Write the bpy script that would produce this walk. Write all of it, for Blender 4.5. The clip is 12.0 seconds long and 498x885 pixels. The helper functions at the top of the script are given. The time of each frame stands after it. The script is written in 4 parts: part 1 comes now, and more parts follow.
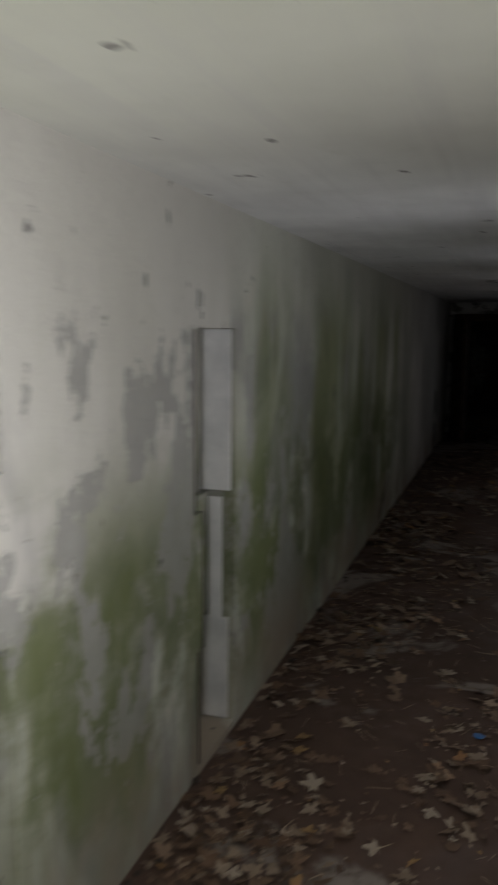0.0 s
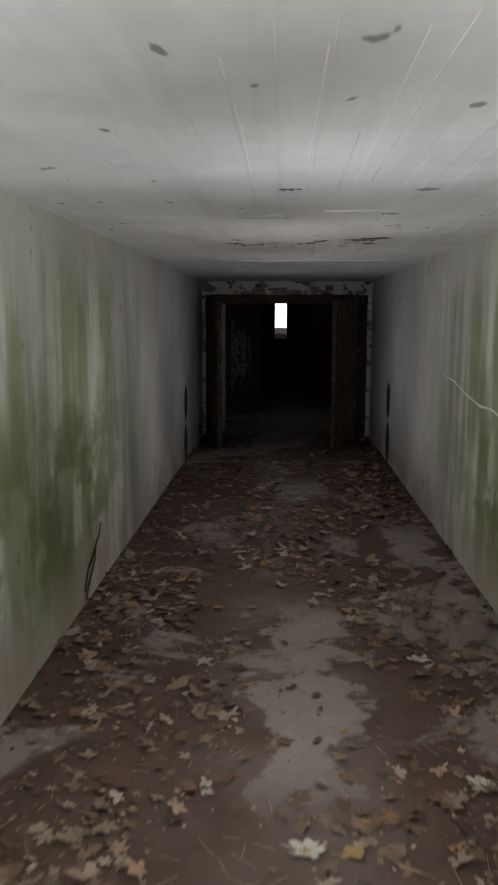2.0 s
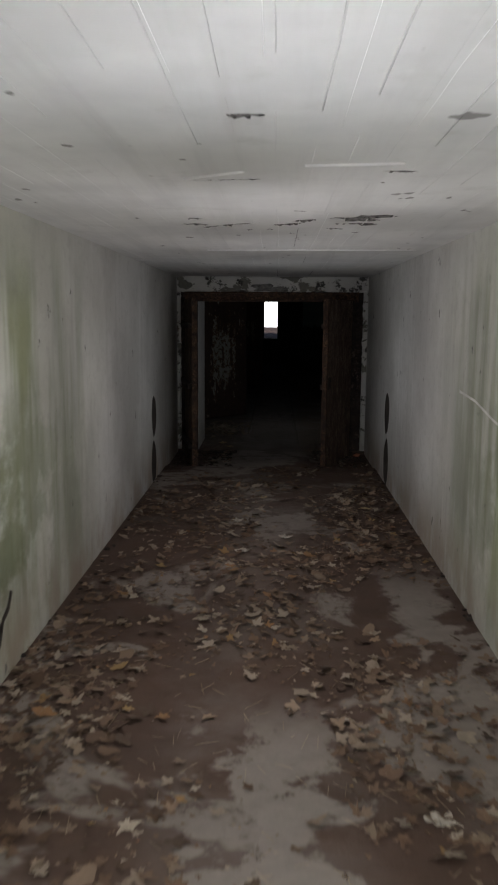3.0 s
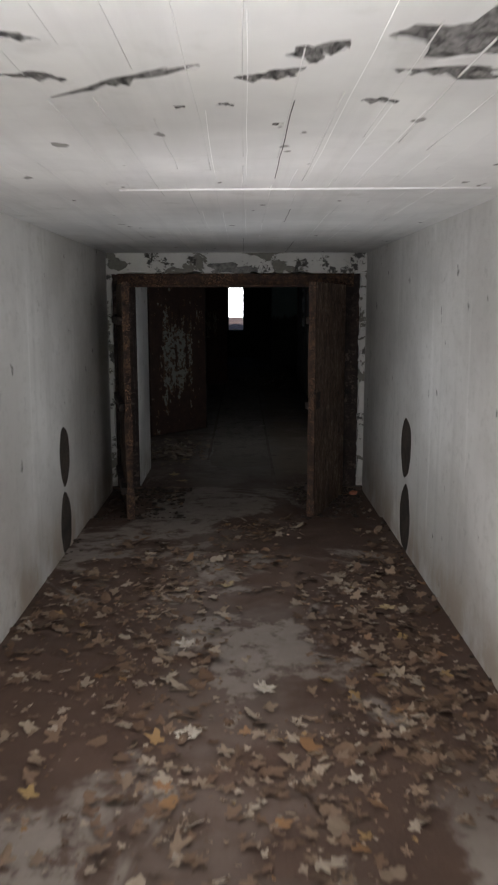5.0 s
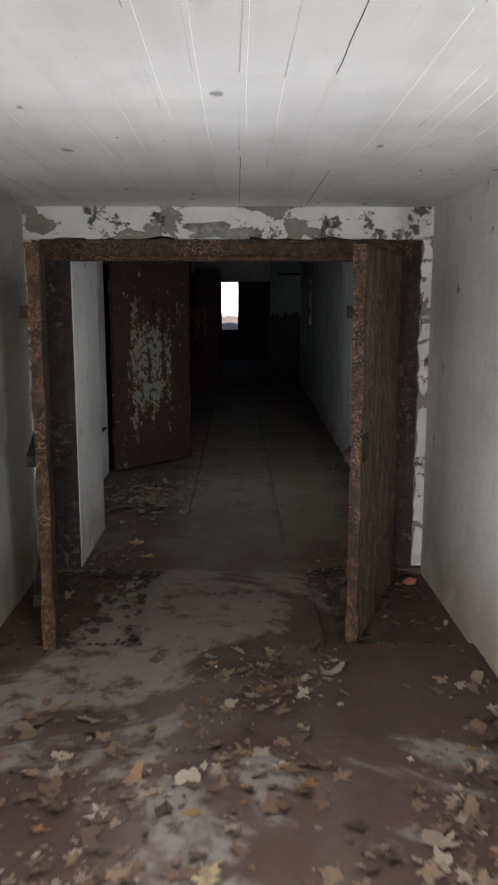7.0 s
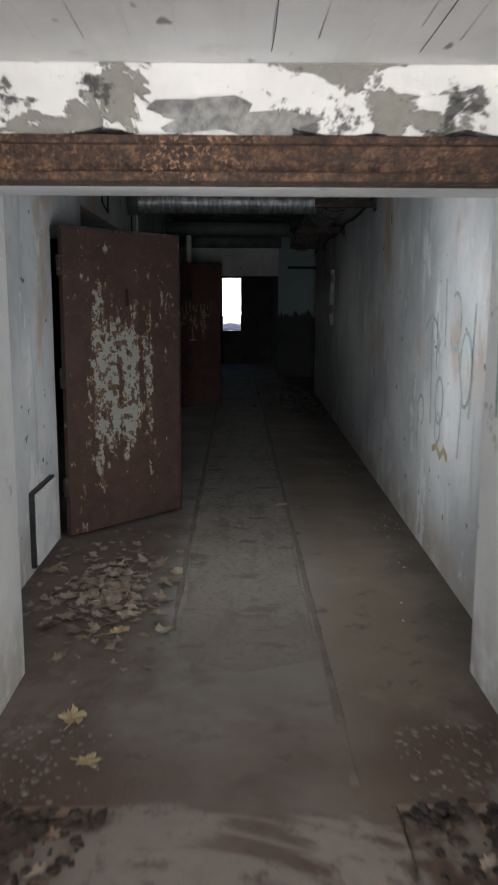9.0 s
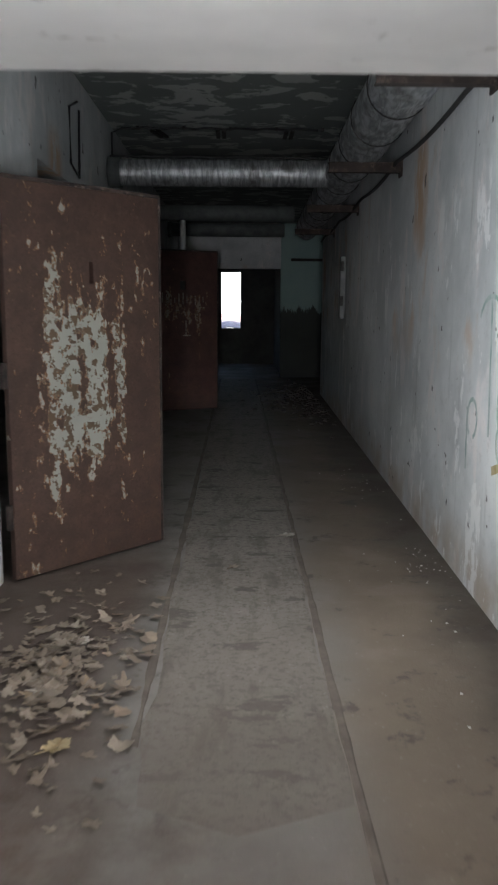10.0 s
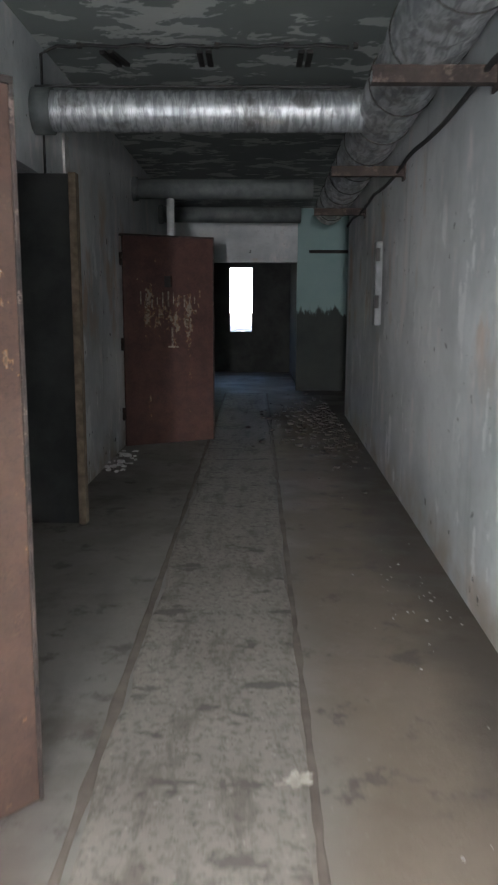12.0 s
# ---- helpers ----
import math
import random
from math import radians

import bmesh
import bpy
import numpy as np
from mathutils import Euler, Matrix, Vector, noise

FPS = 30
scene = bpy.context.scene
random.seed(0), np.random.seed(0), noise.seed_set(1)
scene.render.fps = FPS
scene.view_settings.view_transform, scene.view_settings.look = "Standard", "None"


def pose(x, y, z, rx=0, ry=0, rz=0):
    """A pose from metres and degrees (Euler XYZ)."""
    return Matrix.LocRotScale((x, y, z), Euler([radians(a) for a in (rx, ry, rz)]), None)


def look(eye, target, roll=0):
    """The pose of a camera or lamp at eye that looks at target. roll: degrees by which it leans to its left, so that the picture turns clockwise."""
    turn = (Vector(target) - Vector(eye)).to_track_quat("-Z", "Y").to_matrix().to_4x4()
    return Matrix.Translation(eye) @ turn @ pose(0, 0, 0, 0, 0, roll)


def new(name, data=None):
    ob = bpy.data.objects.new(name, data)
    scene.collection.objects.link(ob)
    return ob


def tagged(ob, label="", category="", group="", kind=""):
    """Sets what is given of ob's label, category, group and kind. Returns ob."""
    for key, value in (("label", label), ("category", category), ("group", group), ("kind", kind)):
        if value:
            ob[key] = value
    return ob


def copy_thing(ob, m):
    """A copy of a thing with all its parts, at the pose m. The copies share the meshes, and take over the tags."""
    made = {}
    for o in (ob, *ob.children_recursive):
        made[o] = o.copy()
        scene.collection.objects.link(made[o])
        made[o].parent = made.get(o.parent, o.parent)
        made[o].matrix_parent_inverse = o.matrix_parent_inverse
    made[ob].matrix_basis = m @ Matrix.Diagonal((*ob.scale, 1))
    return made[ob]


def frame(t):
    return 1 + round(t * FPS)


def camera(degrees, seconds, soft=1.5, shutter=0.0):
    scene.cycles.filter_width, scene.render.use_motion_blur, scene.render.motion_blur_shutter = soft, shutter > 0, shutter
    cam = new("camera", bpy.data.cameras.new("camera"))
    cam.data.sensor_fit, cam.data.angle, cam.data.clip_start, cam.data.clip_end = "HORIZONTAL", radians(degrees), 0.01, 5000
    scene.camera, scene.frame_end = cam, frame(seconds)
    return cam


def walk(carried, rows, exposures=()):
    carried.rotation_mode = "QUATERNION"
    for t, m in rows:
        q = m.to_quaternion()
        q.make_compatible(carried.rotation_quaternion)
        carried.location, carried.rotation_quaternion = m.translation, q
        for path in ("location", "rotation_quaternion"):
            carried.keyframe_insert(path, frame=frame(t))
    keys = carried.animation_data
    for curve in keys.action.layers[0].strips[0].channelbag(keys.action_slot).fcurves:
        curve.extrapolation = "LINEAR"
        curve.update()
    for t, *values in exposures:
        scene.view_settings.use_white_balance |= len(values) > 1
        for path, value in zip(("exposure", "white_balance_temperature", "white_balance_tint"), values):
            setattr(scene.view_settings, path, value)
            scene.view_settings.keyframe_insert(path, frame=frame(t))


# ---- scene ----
cam = camera(34.6, 12.0, soft=2.0, shutter=0.5)
PATH = [
    (0, (0.691, -2.694, 1.753), (0.066, -0.814, 1.474), 0.4),
    (0.5, (0.709, -2.092, 1.712), (0.343, -0.147, 1.423), -0.8),
    (1, (0.683, -1.466, 1.696), (0.443, 0.497, 1.396), -0.4),
    (1.5, (0.721, -0.84, 1.723), (0.599, 1.132, 1.414), 0.2),
    (2, (0.757, -0.166, 1.712), (0.673, 1.808, 1.405), 0.2),
    (2.5, (0.826, 0.467, 1.729), (0.749, 2.441, 1.418), 0.5),
    (3, (0.865, 1.136, 1.735), (0.798, 3.111, 1.424), 0.4),
    (5, (0.853, 3.852, 1.75), (0.868, 5.823, 1.413), -0.1),
    (5.5, (0.839, 4.528, 1.738), (0.867, 6.499, 1.401), -0.1),
    (6, (0.848, 5.228, 1.707), (0.877, 7.199, 1.369), -0.1),
    (6.5, (0.84, 5.954, 1.689), (0.869, 7.925, 1.352), -0.1),
    (7, (0.846, 6.602, 1.661), (0.875, 8.573, 1.323), -0.0),
    (7.2, (0.856, 6.853, 1.636), (0.884, 8.824, 1.299), -0.1),
    (8.8, (0.794, 8.914, 1.582), (0.823, 10.886, 1.248), 0.2),
    (9, (0.769, 9.164, 1.578), (0.799, 11.135, 1.244), 0.2),
    (9.5, (0.736, 9.786, 1.538), (0.764, 11.758, 1.203), 0.3),
    (10, (0.794, 10.422, 1.456), (0.824, 12.394, 1.124), 0.4),
    (10.5, (0.83, 11.054, 1.368), (0.856, 13.026, 1.037), 0.2),
    (11, (0.904, 11.729, 1.378), (0.932, 13.701, 1.046), 0.2),
    (11.5, (0.964, 12.396, 1.465), (0.988, 14.367, 1.13), 0.0),
    (12, (0.979, 13.05, 1.509), (0.962, 15.021, 1.172), 0.2),
]
EXPOSURES = [(0.0, -4.2), (1.0, -2.5), (1.8, -1.8), (2.5, -1.4), (3.2, -1.1), (5.0, 0.0), (6.0, 0.55), (7.2, 1.5), (8.8, 2.75), (9.5, 3.2), (10.5, 4.0), (11.2, 4.65), (12.0, 5.4)]
GLOW = 5.0
walk(cam, [(t, look(eye, target, roll)) for t, eye, target, roll in PATH], EXPOSURES)

# ---- world, light, exposure ----
world = bpy.data.worlds.new("overcast")
scene.world = world
world.use_nodes = True
wn = world.node_tree
sky = wn.nodes.new("ShaderNodeTexSky")
sky.sky_type = "NISHITA"
sky.sun_disc = False
sky.sun_elevation, sky.sun_rotation = radians(50), radians(180)
wn.links.new(sky.outputs[0], wn.nodes["Background"].inputs[0])
wn.nodes["Background"].inputs[1].default_value = 0.05
sun_data = bpy.data.lights.new("sun", "SUN")
sun_data.energy, sun_data.angle, sun_data.color = 1.2, radians(15), (1, 0.96, 0.9)
sun = new("sun", sun_data)
sun.matrix_world = look((0, 0, 20), (0, 12, 5.7))


# assumed tunnel mouth, far enough back that little daylight comes in
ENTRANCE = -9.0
# fixed spots added along the walk in place of one carried lamp, weaker as the lens opens up:
# beside each the light falls on walls, ceiling and floor, and little of it goes straight ahead
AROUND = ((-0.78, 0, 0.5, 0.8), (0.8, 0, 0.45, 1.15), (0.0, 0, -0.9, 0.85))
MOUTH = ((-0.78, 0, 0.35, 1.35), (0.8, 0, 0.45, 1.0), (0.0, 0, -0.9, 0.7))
# the narrow 1500 W spot is added only to brighten the niche side
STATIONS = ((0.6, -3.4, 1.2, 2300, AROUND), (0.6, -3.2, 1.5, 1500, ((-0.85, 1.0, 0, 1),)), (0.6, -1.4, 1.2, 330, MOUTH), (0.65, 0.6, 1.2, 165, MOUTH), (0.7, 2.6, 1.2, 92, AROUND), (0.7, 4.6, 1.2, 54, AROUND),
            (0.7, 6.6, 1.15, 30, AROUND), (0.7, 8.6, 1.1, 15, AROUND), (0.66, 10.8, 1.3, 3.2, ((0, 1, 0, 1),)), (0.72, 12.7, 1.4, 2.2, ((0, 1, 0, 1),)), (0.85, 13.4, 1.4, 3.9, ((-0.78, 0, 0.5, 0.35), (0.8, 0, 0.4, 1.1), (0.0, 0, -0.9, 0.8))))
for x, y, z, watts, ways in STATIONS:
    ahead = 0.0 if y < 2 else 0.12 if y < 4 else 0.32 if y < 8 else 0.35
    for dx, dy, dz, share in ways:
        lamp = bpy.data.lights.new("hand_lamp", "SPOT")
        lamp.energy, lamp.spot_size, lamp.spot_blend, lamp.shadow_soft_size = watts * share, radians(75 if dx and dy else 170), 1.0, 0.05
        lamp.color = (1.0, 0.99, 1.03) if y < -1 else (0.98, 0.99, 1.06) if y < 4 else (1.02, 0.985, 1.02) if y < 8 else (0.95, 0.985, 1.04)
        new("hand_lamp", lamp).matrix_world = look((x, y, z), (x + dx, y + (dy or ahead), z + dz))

# ---- materials ----


class Nodes:
    """Small helper that wires one material."""

    def __init__(self, name, rough=0.8, metal=0.0):
        self.m = bpy.data.materials.new(name)
        self.m.use_nodes = True
        self.t = self.m.node_tree
        self.b = self.t.nodes["Principled BSDF"]
        self.b.inputs["Roughness"].default_value = rough
        self.b.inputs["Metallic"].default_value = metal
        self.co = self.t.nodes.new("ShaderNodeTexCoord").outputs["Object"]

    def put(self, sock, v):
        if isinstance(v, bpy.types.NodeSocket):
            self.t.links.new(v, sock)
        elif isinstance(v, tuple) and len(v) == 3 and sock.type == "RGBA":
            sock.default_value = (*v, 1)
        else:
            sock.default_value = v

    def scaled(self, sx, sy, sz):
        n = self.t.nodes.new("ShaderNodeMapping")
        self.put(n.inputs[0], self.co)
        n.inputs["Scale"].default_value = (sx, sy, sz)
        return n.outputs[0]

    def noise(self, scale, detail=5, rough=0.6, co=None, warp=0.0):
        n = self.t.nodes.new("ShaderNodeTexNoise")
        self.put(n.inputs["Vector"], co or self.co)
        n.inputs["Scale"].default_value, n.inputs["Detail"].default_value = scale, detail
        n.inputs["Roughness"].default_value, n.inputs["Distortion"].default_value = rough, warp
        return n.outputs["Fac"]

    def axis(self, i):
        n = self.t.nodes.new("ShaderNodeSeparateXYZ")
        self.put(n.inputs[0], self.co)
        return n.outputs[i]

    def step(self, v, lo, hi, a=0.0, b=1.0):
        n = self.t.nodes.new("ShaderNodeMapRange")
        n.interpolation_type = "SMOOTHSTEP"
        for i, x in enumerate((v, lo, hi, a, b)):
            self.put(n.inputs[i], x)
        return n.outputs[0]

    def math(self, op, a, b=0.0):
        n = self.t.nodes.new("ShaderNodeMath")
        n.operation = op
        self.put(n.inputs[0], a)
        self.put(n.inputs[1], b)
        return n.outputs[0]

    def mul(self, *v):
        r = v[0]
        for x in v[1:]:
            r = self.math("MULTIPLY", r, x)
        return r

    def band(self, v, lo, hi, soft):
        """1 between lo and hi, with soft ends."""
        return self.mul(self.step(v, lo - soft, lo + soft), self.step(v, hi - soft, hi + soft, 1.0, 0.0))

    def mix(self, f, a, b):
        n = self.t.nodes.new("ShaderNodeMix")
        n.data_type = "RGBA"
        self.put(n.inputs[0], f)
        self.put(n.inputs[6], a)
        self.put(n.inputs[7], b)
        return n.outputs[2]

    def island(self):
        return self.t.nodes.new("ShaderNodeNewGeometry").outputs["Random Per Island"]

    def chance(self):
        return self.t.nodes.new("ShaderNodeObjectInfo").outputs["Random"]

    def ramp(self, v, stops):
        n = self.t.nodes.new("ShaderNodeValToRGB")
        self.put(n.inputs[0], v)
        e = n.color_ramp.elements
        while len(e) < len(stops):
            e.new(0.5)
        for el, (p, c) in zip(e, stops):
            el.position, el.color = p, (*c, 1)
        return n.outputs[0]

    def done(self, colour, bump=None, strength=0.4, dist=0.01, rough=None):
        self.put(self.b.inputs["Base Color"], colour)
        if bump is not None:
            n = self.t.nodes.new("ShaderNodeBump")
            n.inputs["Strength"].default_value, n.inputs["Distance"].default_value = strength, dist
            self.put(n.inputs["Height"], bump)
            self.t.links.new(n.outputs[0], self.b.inputs["Normal"])
        if rough is not None:
            self.put(self.b.inputs["Roughness"], rough)
        return self.m


def tunnel_wall_material():
    n = Nodes("limewashed_concrete_with_algae")
    y, z = n.axis(1), n.axis(2)
    streak = n.noise(1.0, 4, 0.6, n.scaled(3, 3, 0.4))
    fine_streak = n.noise(1.0, 3, 0.6, n.scaled(8, 8, 0.45))
    big = n.noise(0.9, 5, 0.6)
    grain = n.noise(60, 4, 0.7)
    base = n.mix(n.step(big, 0.35, 0.65), (0.46, 0.45, 0.43), (0.6, 0.59, 0.57))
    base = n.mix(n.mul(n.step(fine_streak, 0.52, 0.75), 0.25), base, (0.30, 0.295, 0.28))
    base = n.mix(n.mul(n.step(fine_streak, 0.38, 0.27), 0.35), base, (0.72, 0.71, 0.69))
    base = n.mix(n.mul(n.step(y, 4.0, 8.0, 1.0, 0.0), 0.45), base, (0.45, 0.47, 0.35))
    damp = n.mul(n.step(n.noise(1.3, 6, 0.62, n.scaled(1, 1, 0.5), 0.8), 0.46, 0.55), n.step(y, 2.5, 5.0, 1.0, 0.0), n.step(z, 1.9, 1.5))
    base = n.mix(n.mul(damp, 0.7), base, (0.20, 0.20, 0.20))
    base = n.mix(n.mul(n.step(n.noise(15, 6, 0.72), 0.5, 0.66), 0.28), base, (0.33, 0.32, 0.3))
    # algae, in hanging streaks, where daylight still reaches
    plaster = n.mul(n.step(n.math("ADD", z, n.mul(n.noise(2.2, 6, 0.65), 0.9)), 1.35, 1.6), n.step(y, 0.2, 1.0, 1.0, 0.0))
    amount = n.mul(n.step(streak, 0.37, 0.6), n.band(z, 0.12, 2.0, 0.35), n.step(y, 5.0, 7.4, 1.0, 0.0), n.math("SUBTRACT", 1.0, n.mul(plaster, 0.85)))
    low = n.mul(n.step(n.noise(1.7, 6, 0.65), 0.41, 0.55), n.band(z, 0.2, 1.25, 0.3), n.step(y, 4.5, 6.5, 1.0, 0.0))
    green = n.mix(n.step(big, 0.4, 0.6), (0.085, 0.105, 0.028), (0.175, 0.2, 0.065))
    base = n.mix(n.mul(plaster, 0.5), base, (0.56, 0.53, 0.5))
    base = n.mix(n.mul(amount, 0.75), base, green)
    base = n.mix(n.mul(low, 0.8), base, n.mix(n.noise(6, 5), (0.05, 0.066, 0.018), (0.14, 0.165, 0.05)))
    flaked = n.mul(n.step(n.noise(2.1, 7, 0.7, n.scaled(1, 1, 0.6)), 0.53, 0.545), n.step(y, 1.2, 2.2, 1.0, 0.0), n.step(z, 1.95, 1.7))
    base = n.mix(n.mul(flaked, 0.8), base, n.mix(n.noise(9, 5), (0.2, 0.2, 0.185), (0.33, 0.325, 0.3)))
    scars = n.mul(n.step(n.noise(6.5, 7, 0.72, n.scaled(1, 1, 0.75)), 0.655, 0.675), n.step(y, 1.0, 3.0, 1.0, 0.25))
    base = n.mix(n.mul(scars, 0.8), base, (0.1, 0.098, 0.09))
    # damp dirt and soil at the foot, small dark pits
    foot = n.mul(n.step(z, 0.55, 0.05), n.step(n.noise(2.2, 6, 0.65, n.scaled(1, 1, 0.6)), 0.34, 0.6))
    base = n.mix(n.mul(foot, 0.75), base, (0.29, 0.225, 0.165))
    pits = n.step(n.noise(9, 3, 0.55, n.scaled(1, 1, 0.6)), 0.69, 0.73)
    base = n.mix(n.mul(pits, 0.8), base, (0.08, 0.08, 0.07))
    h = n.math("ADD", n.mul(big, 0.6), n.math("ADD", n.mul(grain, 0.2), n.math("SUBTRACT", n.mul(n.noise(7, 6), 0.7), n.mul(flaked, 0.5))))
    return n.done(base, h, 0.6, 0.016, 0.85)


def tunnel_ceiling_material():
    n = Nodes("limewashed_board_marked_concrete")
    big = n.noise(1.1, 5, 0.6)
    base = n.mix(n.step(big, 0.35, 0.65), (0.58, 0.575, 0.565), (0.7, 0.695, 0.68))
    base = n.mix(n.mul(n.step(n.noise(3.5, 6, 0.7), 0.56, 0.72), 0.35), base, (0.42, 0.41, 0.38))
    base = n.mix(n.step(n.axis(1), -2.0, 1.0, 0.6, 0.0), base, (0.5, 0.52, 0.37))
    base = n.mix(n.mul(n.step(n.noise(1.0, 4, 0.6, n.scaled(9, 0.5, 1)), 0.45, 0.7), 0.3), base, (0.47, 0.465, 0.45))
    pits = n.step(n.noise(6, 2, 0.5, n.scaled(1.6, 1, 1)), 0.715, 0.745)
    base = n.mix(n.mul(pits, 0.8), base, (0.14, 0.13, 0.12))
    h = n.math("ADD", n.mul(big, 0.5), n.math("ADD", n.mul(n.noise(50, 4), 0.1), n.mul(n.noise(6, 5), 0.3)))
    return n.done(base, h, 0.35, 0.012, 0.8)


def peeling_plaster_material():
    n = Nodes("peeling_limewash_on_render")
    p = n.noise(3.2, 7, 0.62, n.scaled(1, 1, 1.4), 0.5)
    white = n.mix(n.noise(5, 5), (0.5, 0.495, 0.48), (0.72, 0.715, 0.69))
    render = n.mix(n.noise(22, 6, 0.7), (0.12, 0.115, 0.10), (0.27, 0.26, 0.23))
    black = n.step(n.noise(6.5, 6, 0.7), 0.56, 0.62)
    off = n.step(p, 0.54, 0.555)
    c = n.mix(off, white, render)
    c = n.mix(n.mul(black, 0.9), c, (0.035, 0.033, 0.03))
    h = n.math("SUBTRACT", n.mul(n.noise(30, 5), 0.35), n.mul(off, 1.0))
    return n.done(c, h, 0.7, 0.012, 0.85)


def white_jamb_material():
    n = Nodes("old_white_painted_jamb")
    c = n.mix(n.step(n.noise(1.4, 5), 0.35, 0.7), (0.70, 0.705, 0.70), (0.84, 0.84, 0.83))
    z = n.axis(2)
    c = n.mix(n.mul(n.step(z, 0.5, 0.0), n.step(n.noise(5, 6), 0.35, 0.6), 0.6), c, (0.26, 0.22, 0.18))
    c = n.mix(n.mul(n.step(n.noise(8, 5), 0.62, 0.68), 0.6), c, (0.3, 0.29, 0.27))
    return n.done(c, n.noise(9, 6), 0.3, 0.01, 0.7)


def corridor_wall_material():
    n = Nodes("pale_blue_grey_distemper")
    y, z = n.axis(1), n.axis(2)
    big = n.noise(0.8, 6, 0.62)
    c = n.mix(n.step(big, 0.32, 0.68), (0.40, 0.425, 0.435), (0.66, 0.675, 0.675))
    streak = n.noise(1, 4, 0.6, n.scaled(6, 6, 0.5))
    c = n.mix(n.mul(n.step(n.noise(2.6, 6, 0.65, n.scaled(1, 1, 0.5)), 0.54, 0.66), 0.6), c, (0.74, 0.68, 0.66))
    c = n.mix(n.mul(n.step(streak, 0.42, 0.28), 0.4), c, (0.24, 0.255, 0.25))
    # rust-tinted patches and dusty foot
    tint = n.mul(n.step(n.noise(1.7, 6, 0.6, n.scaled(1, 1, 0.6)), 0.54, 0.66), n.band(z, 1.2, 2.5, 0.25))
    c = n.mix(n.mul(tint, 0.6), c, (0.46, 0.29, 0.17))
    c = n.mix(n.mul(n.step(z, 0.42, 0.05), n.step(n.noise(2.5, 6), 0.3, 0.65), 0.75), c, (0.36, 0.28, 0.2))
    leak = n.mul(n.band(y, 15.95, 16.3, 0.1), n.band(z, 1.95, 2.6, 0.12), n.step(n.noise(5, 6, 0.65, n.scaled(1, 1, 0.5)), 0.4, 0.52))
    c = n.mix(n.mul(leak, 0.75), c, (0.47, 0.29, 0.16))
    c = n.mix(n.mul(n.step(n.noise(3.2, 7, 0.7, n.scaled(1, 1, 0.45)), 0.58, 0.6), n.step(z, 2.3, 1.9), 0.8), c, (0.74, 0.75, 0.745))
    c = n.mix(n.mul(n.step(n.noise(13, 6, 0.72), 0.54, 0.66), 0.25), c, (0.3, 0.305, 0.3))
    pits = n.step(n.noise(10, 2, 0.5), 0.715, 0.735)
    c = n.mix(n.mul(pits, 0.85), c, (0.06, 0.06, 0.055))
    h = n.math("ADD", n.mul(big, 0.5), n.math("ADD", n.mul(n.noise(45, 4), 0.12), n.mul(n.noise(6, 6), 0.5)))
    return n.done(c, h, 0.4, 0.014, 0.82)


def corridor_ceiling_material():
    n = Nodes("flaking_grey_green_ceiling_paint")
    f = n.noise(2.3, 7, 0.6, n.scaled(1.2, 1.7, 1), 0.3)
    under = n.mix(n.noise(8, 5), (0.40, 0.42, 0.41), (0.5, 0.52, 0.5))
    paint = n.mix(n.noise(2, 5), (0.16, 0.18, 0.175), (0.22, 0.24, 0.23))
    k = n.step(f, 0.54, 0.555)
    return n.done(n.mix(k, paint, under), n.math("SUBTRACT", n.mul(n.noise(40, 4), 0.2), n.mul(k, 0.8)), 0.5, 0.008, 0.8)


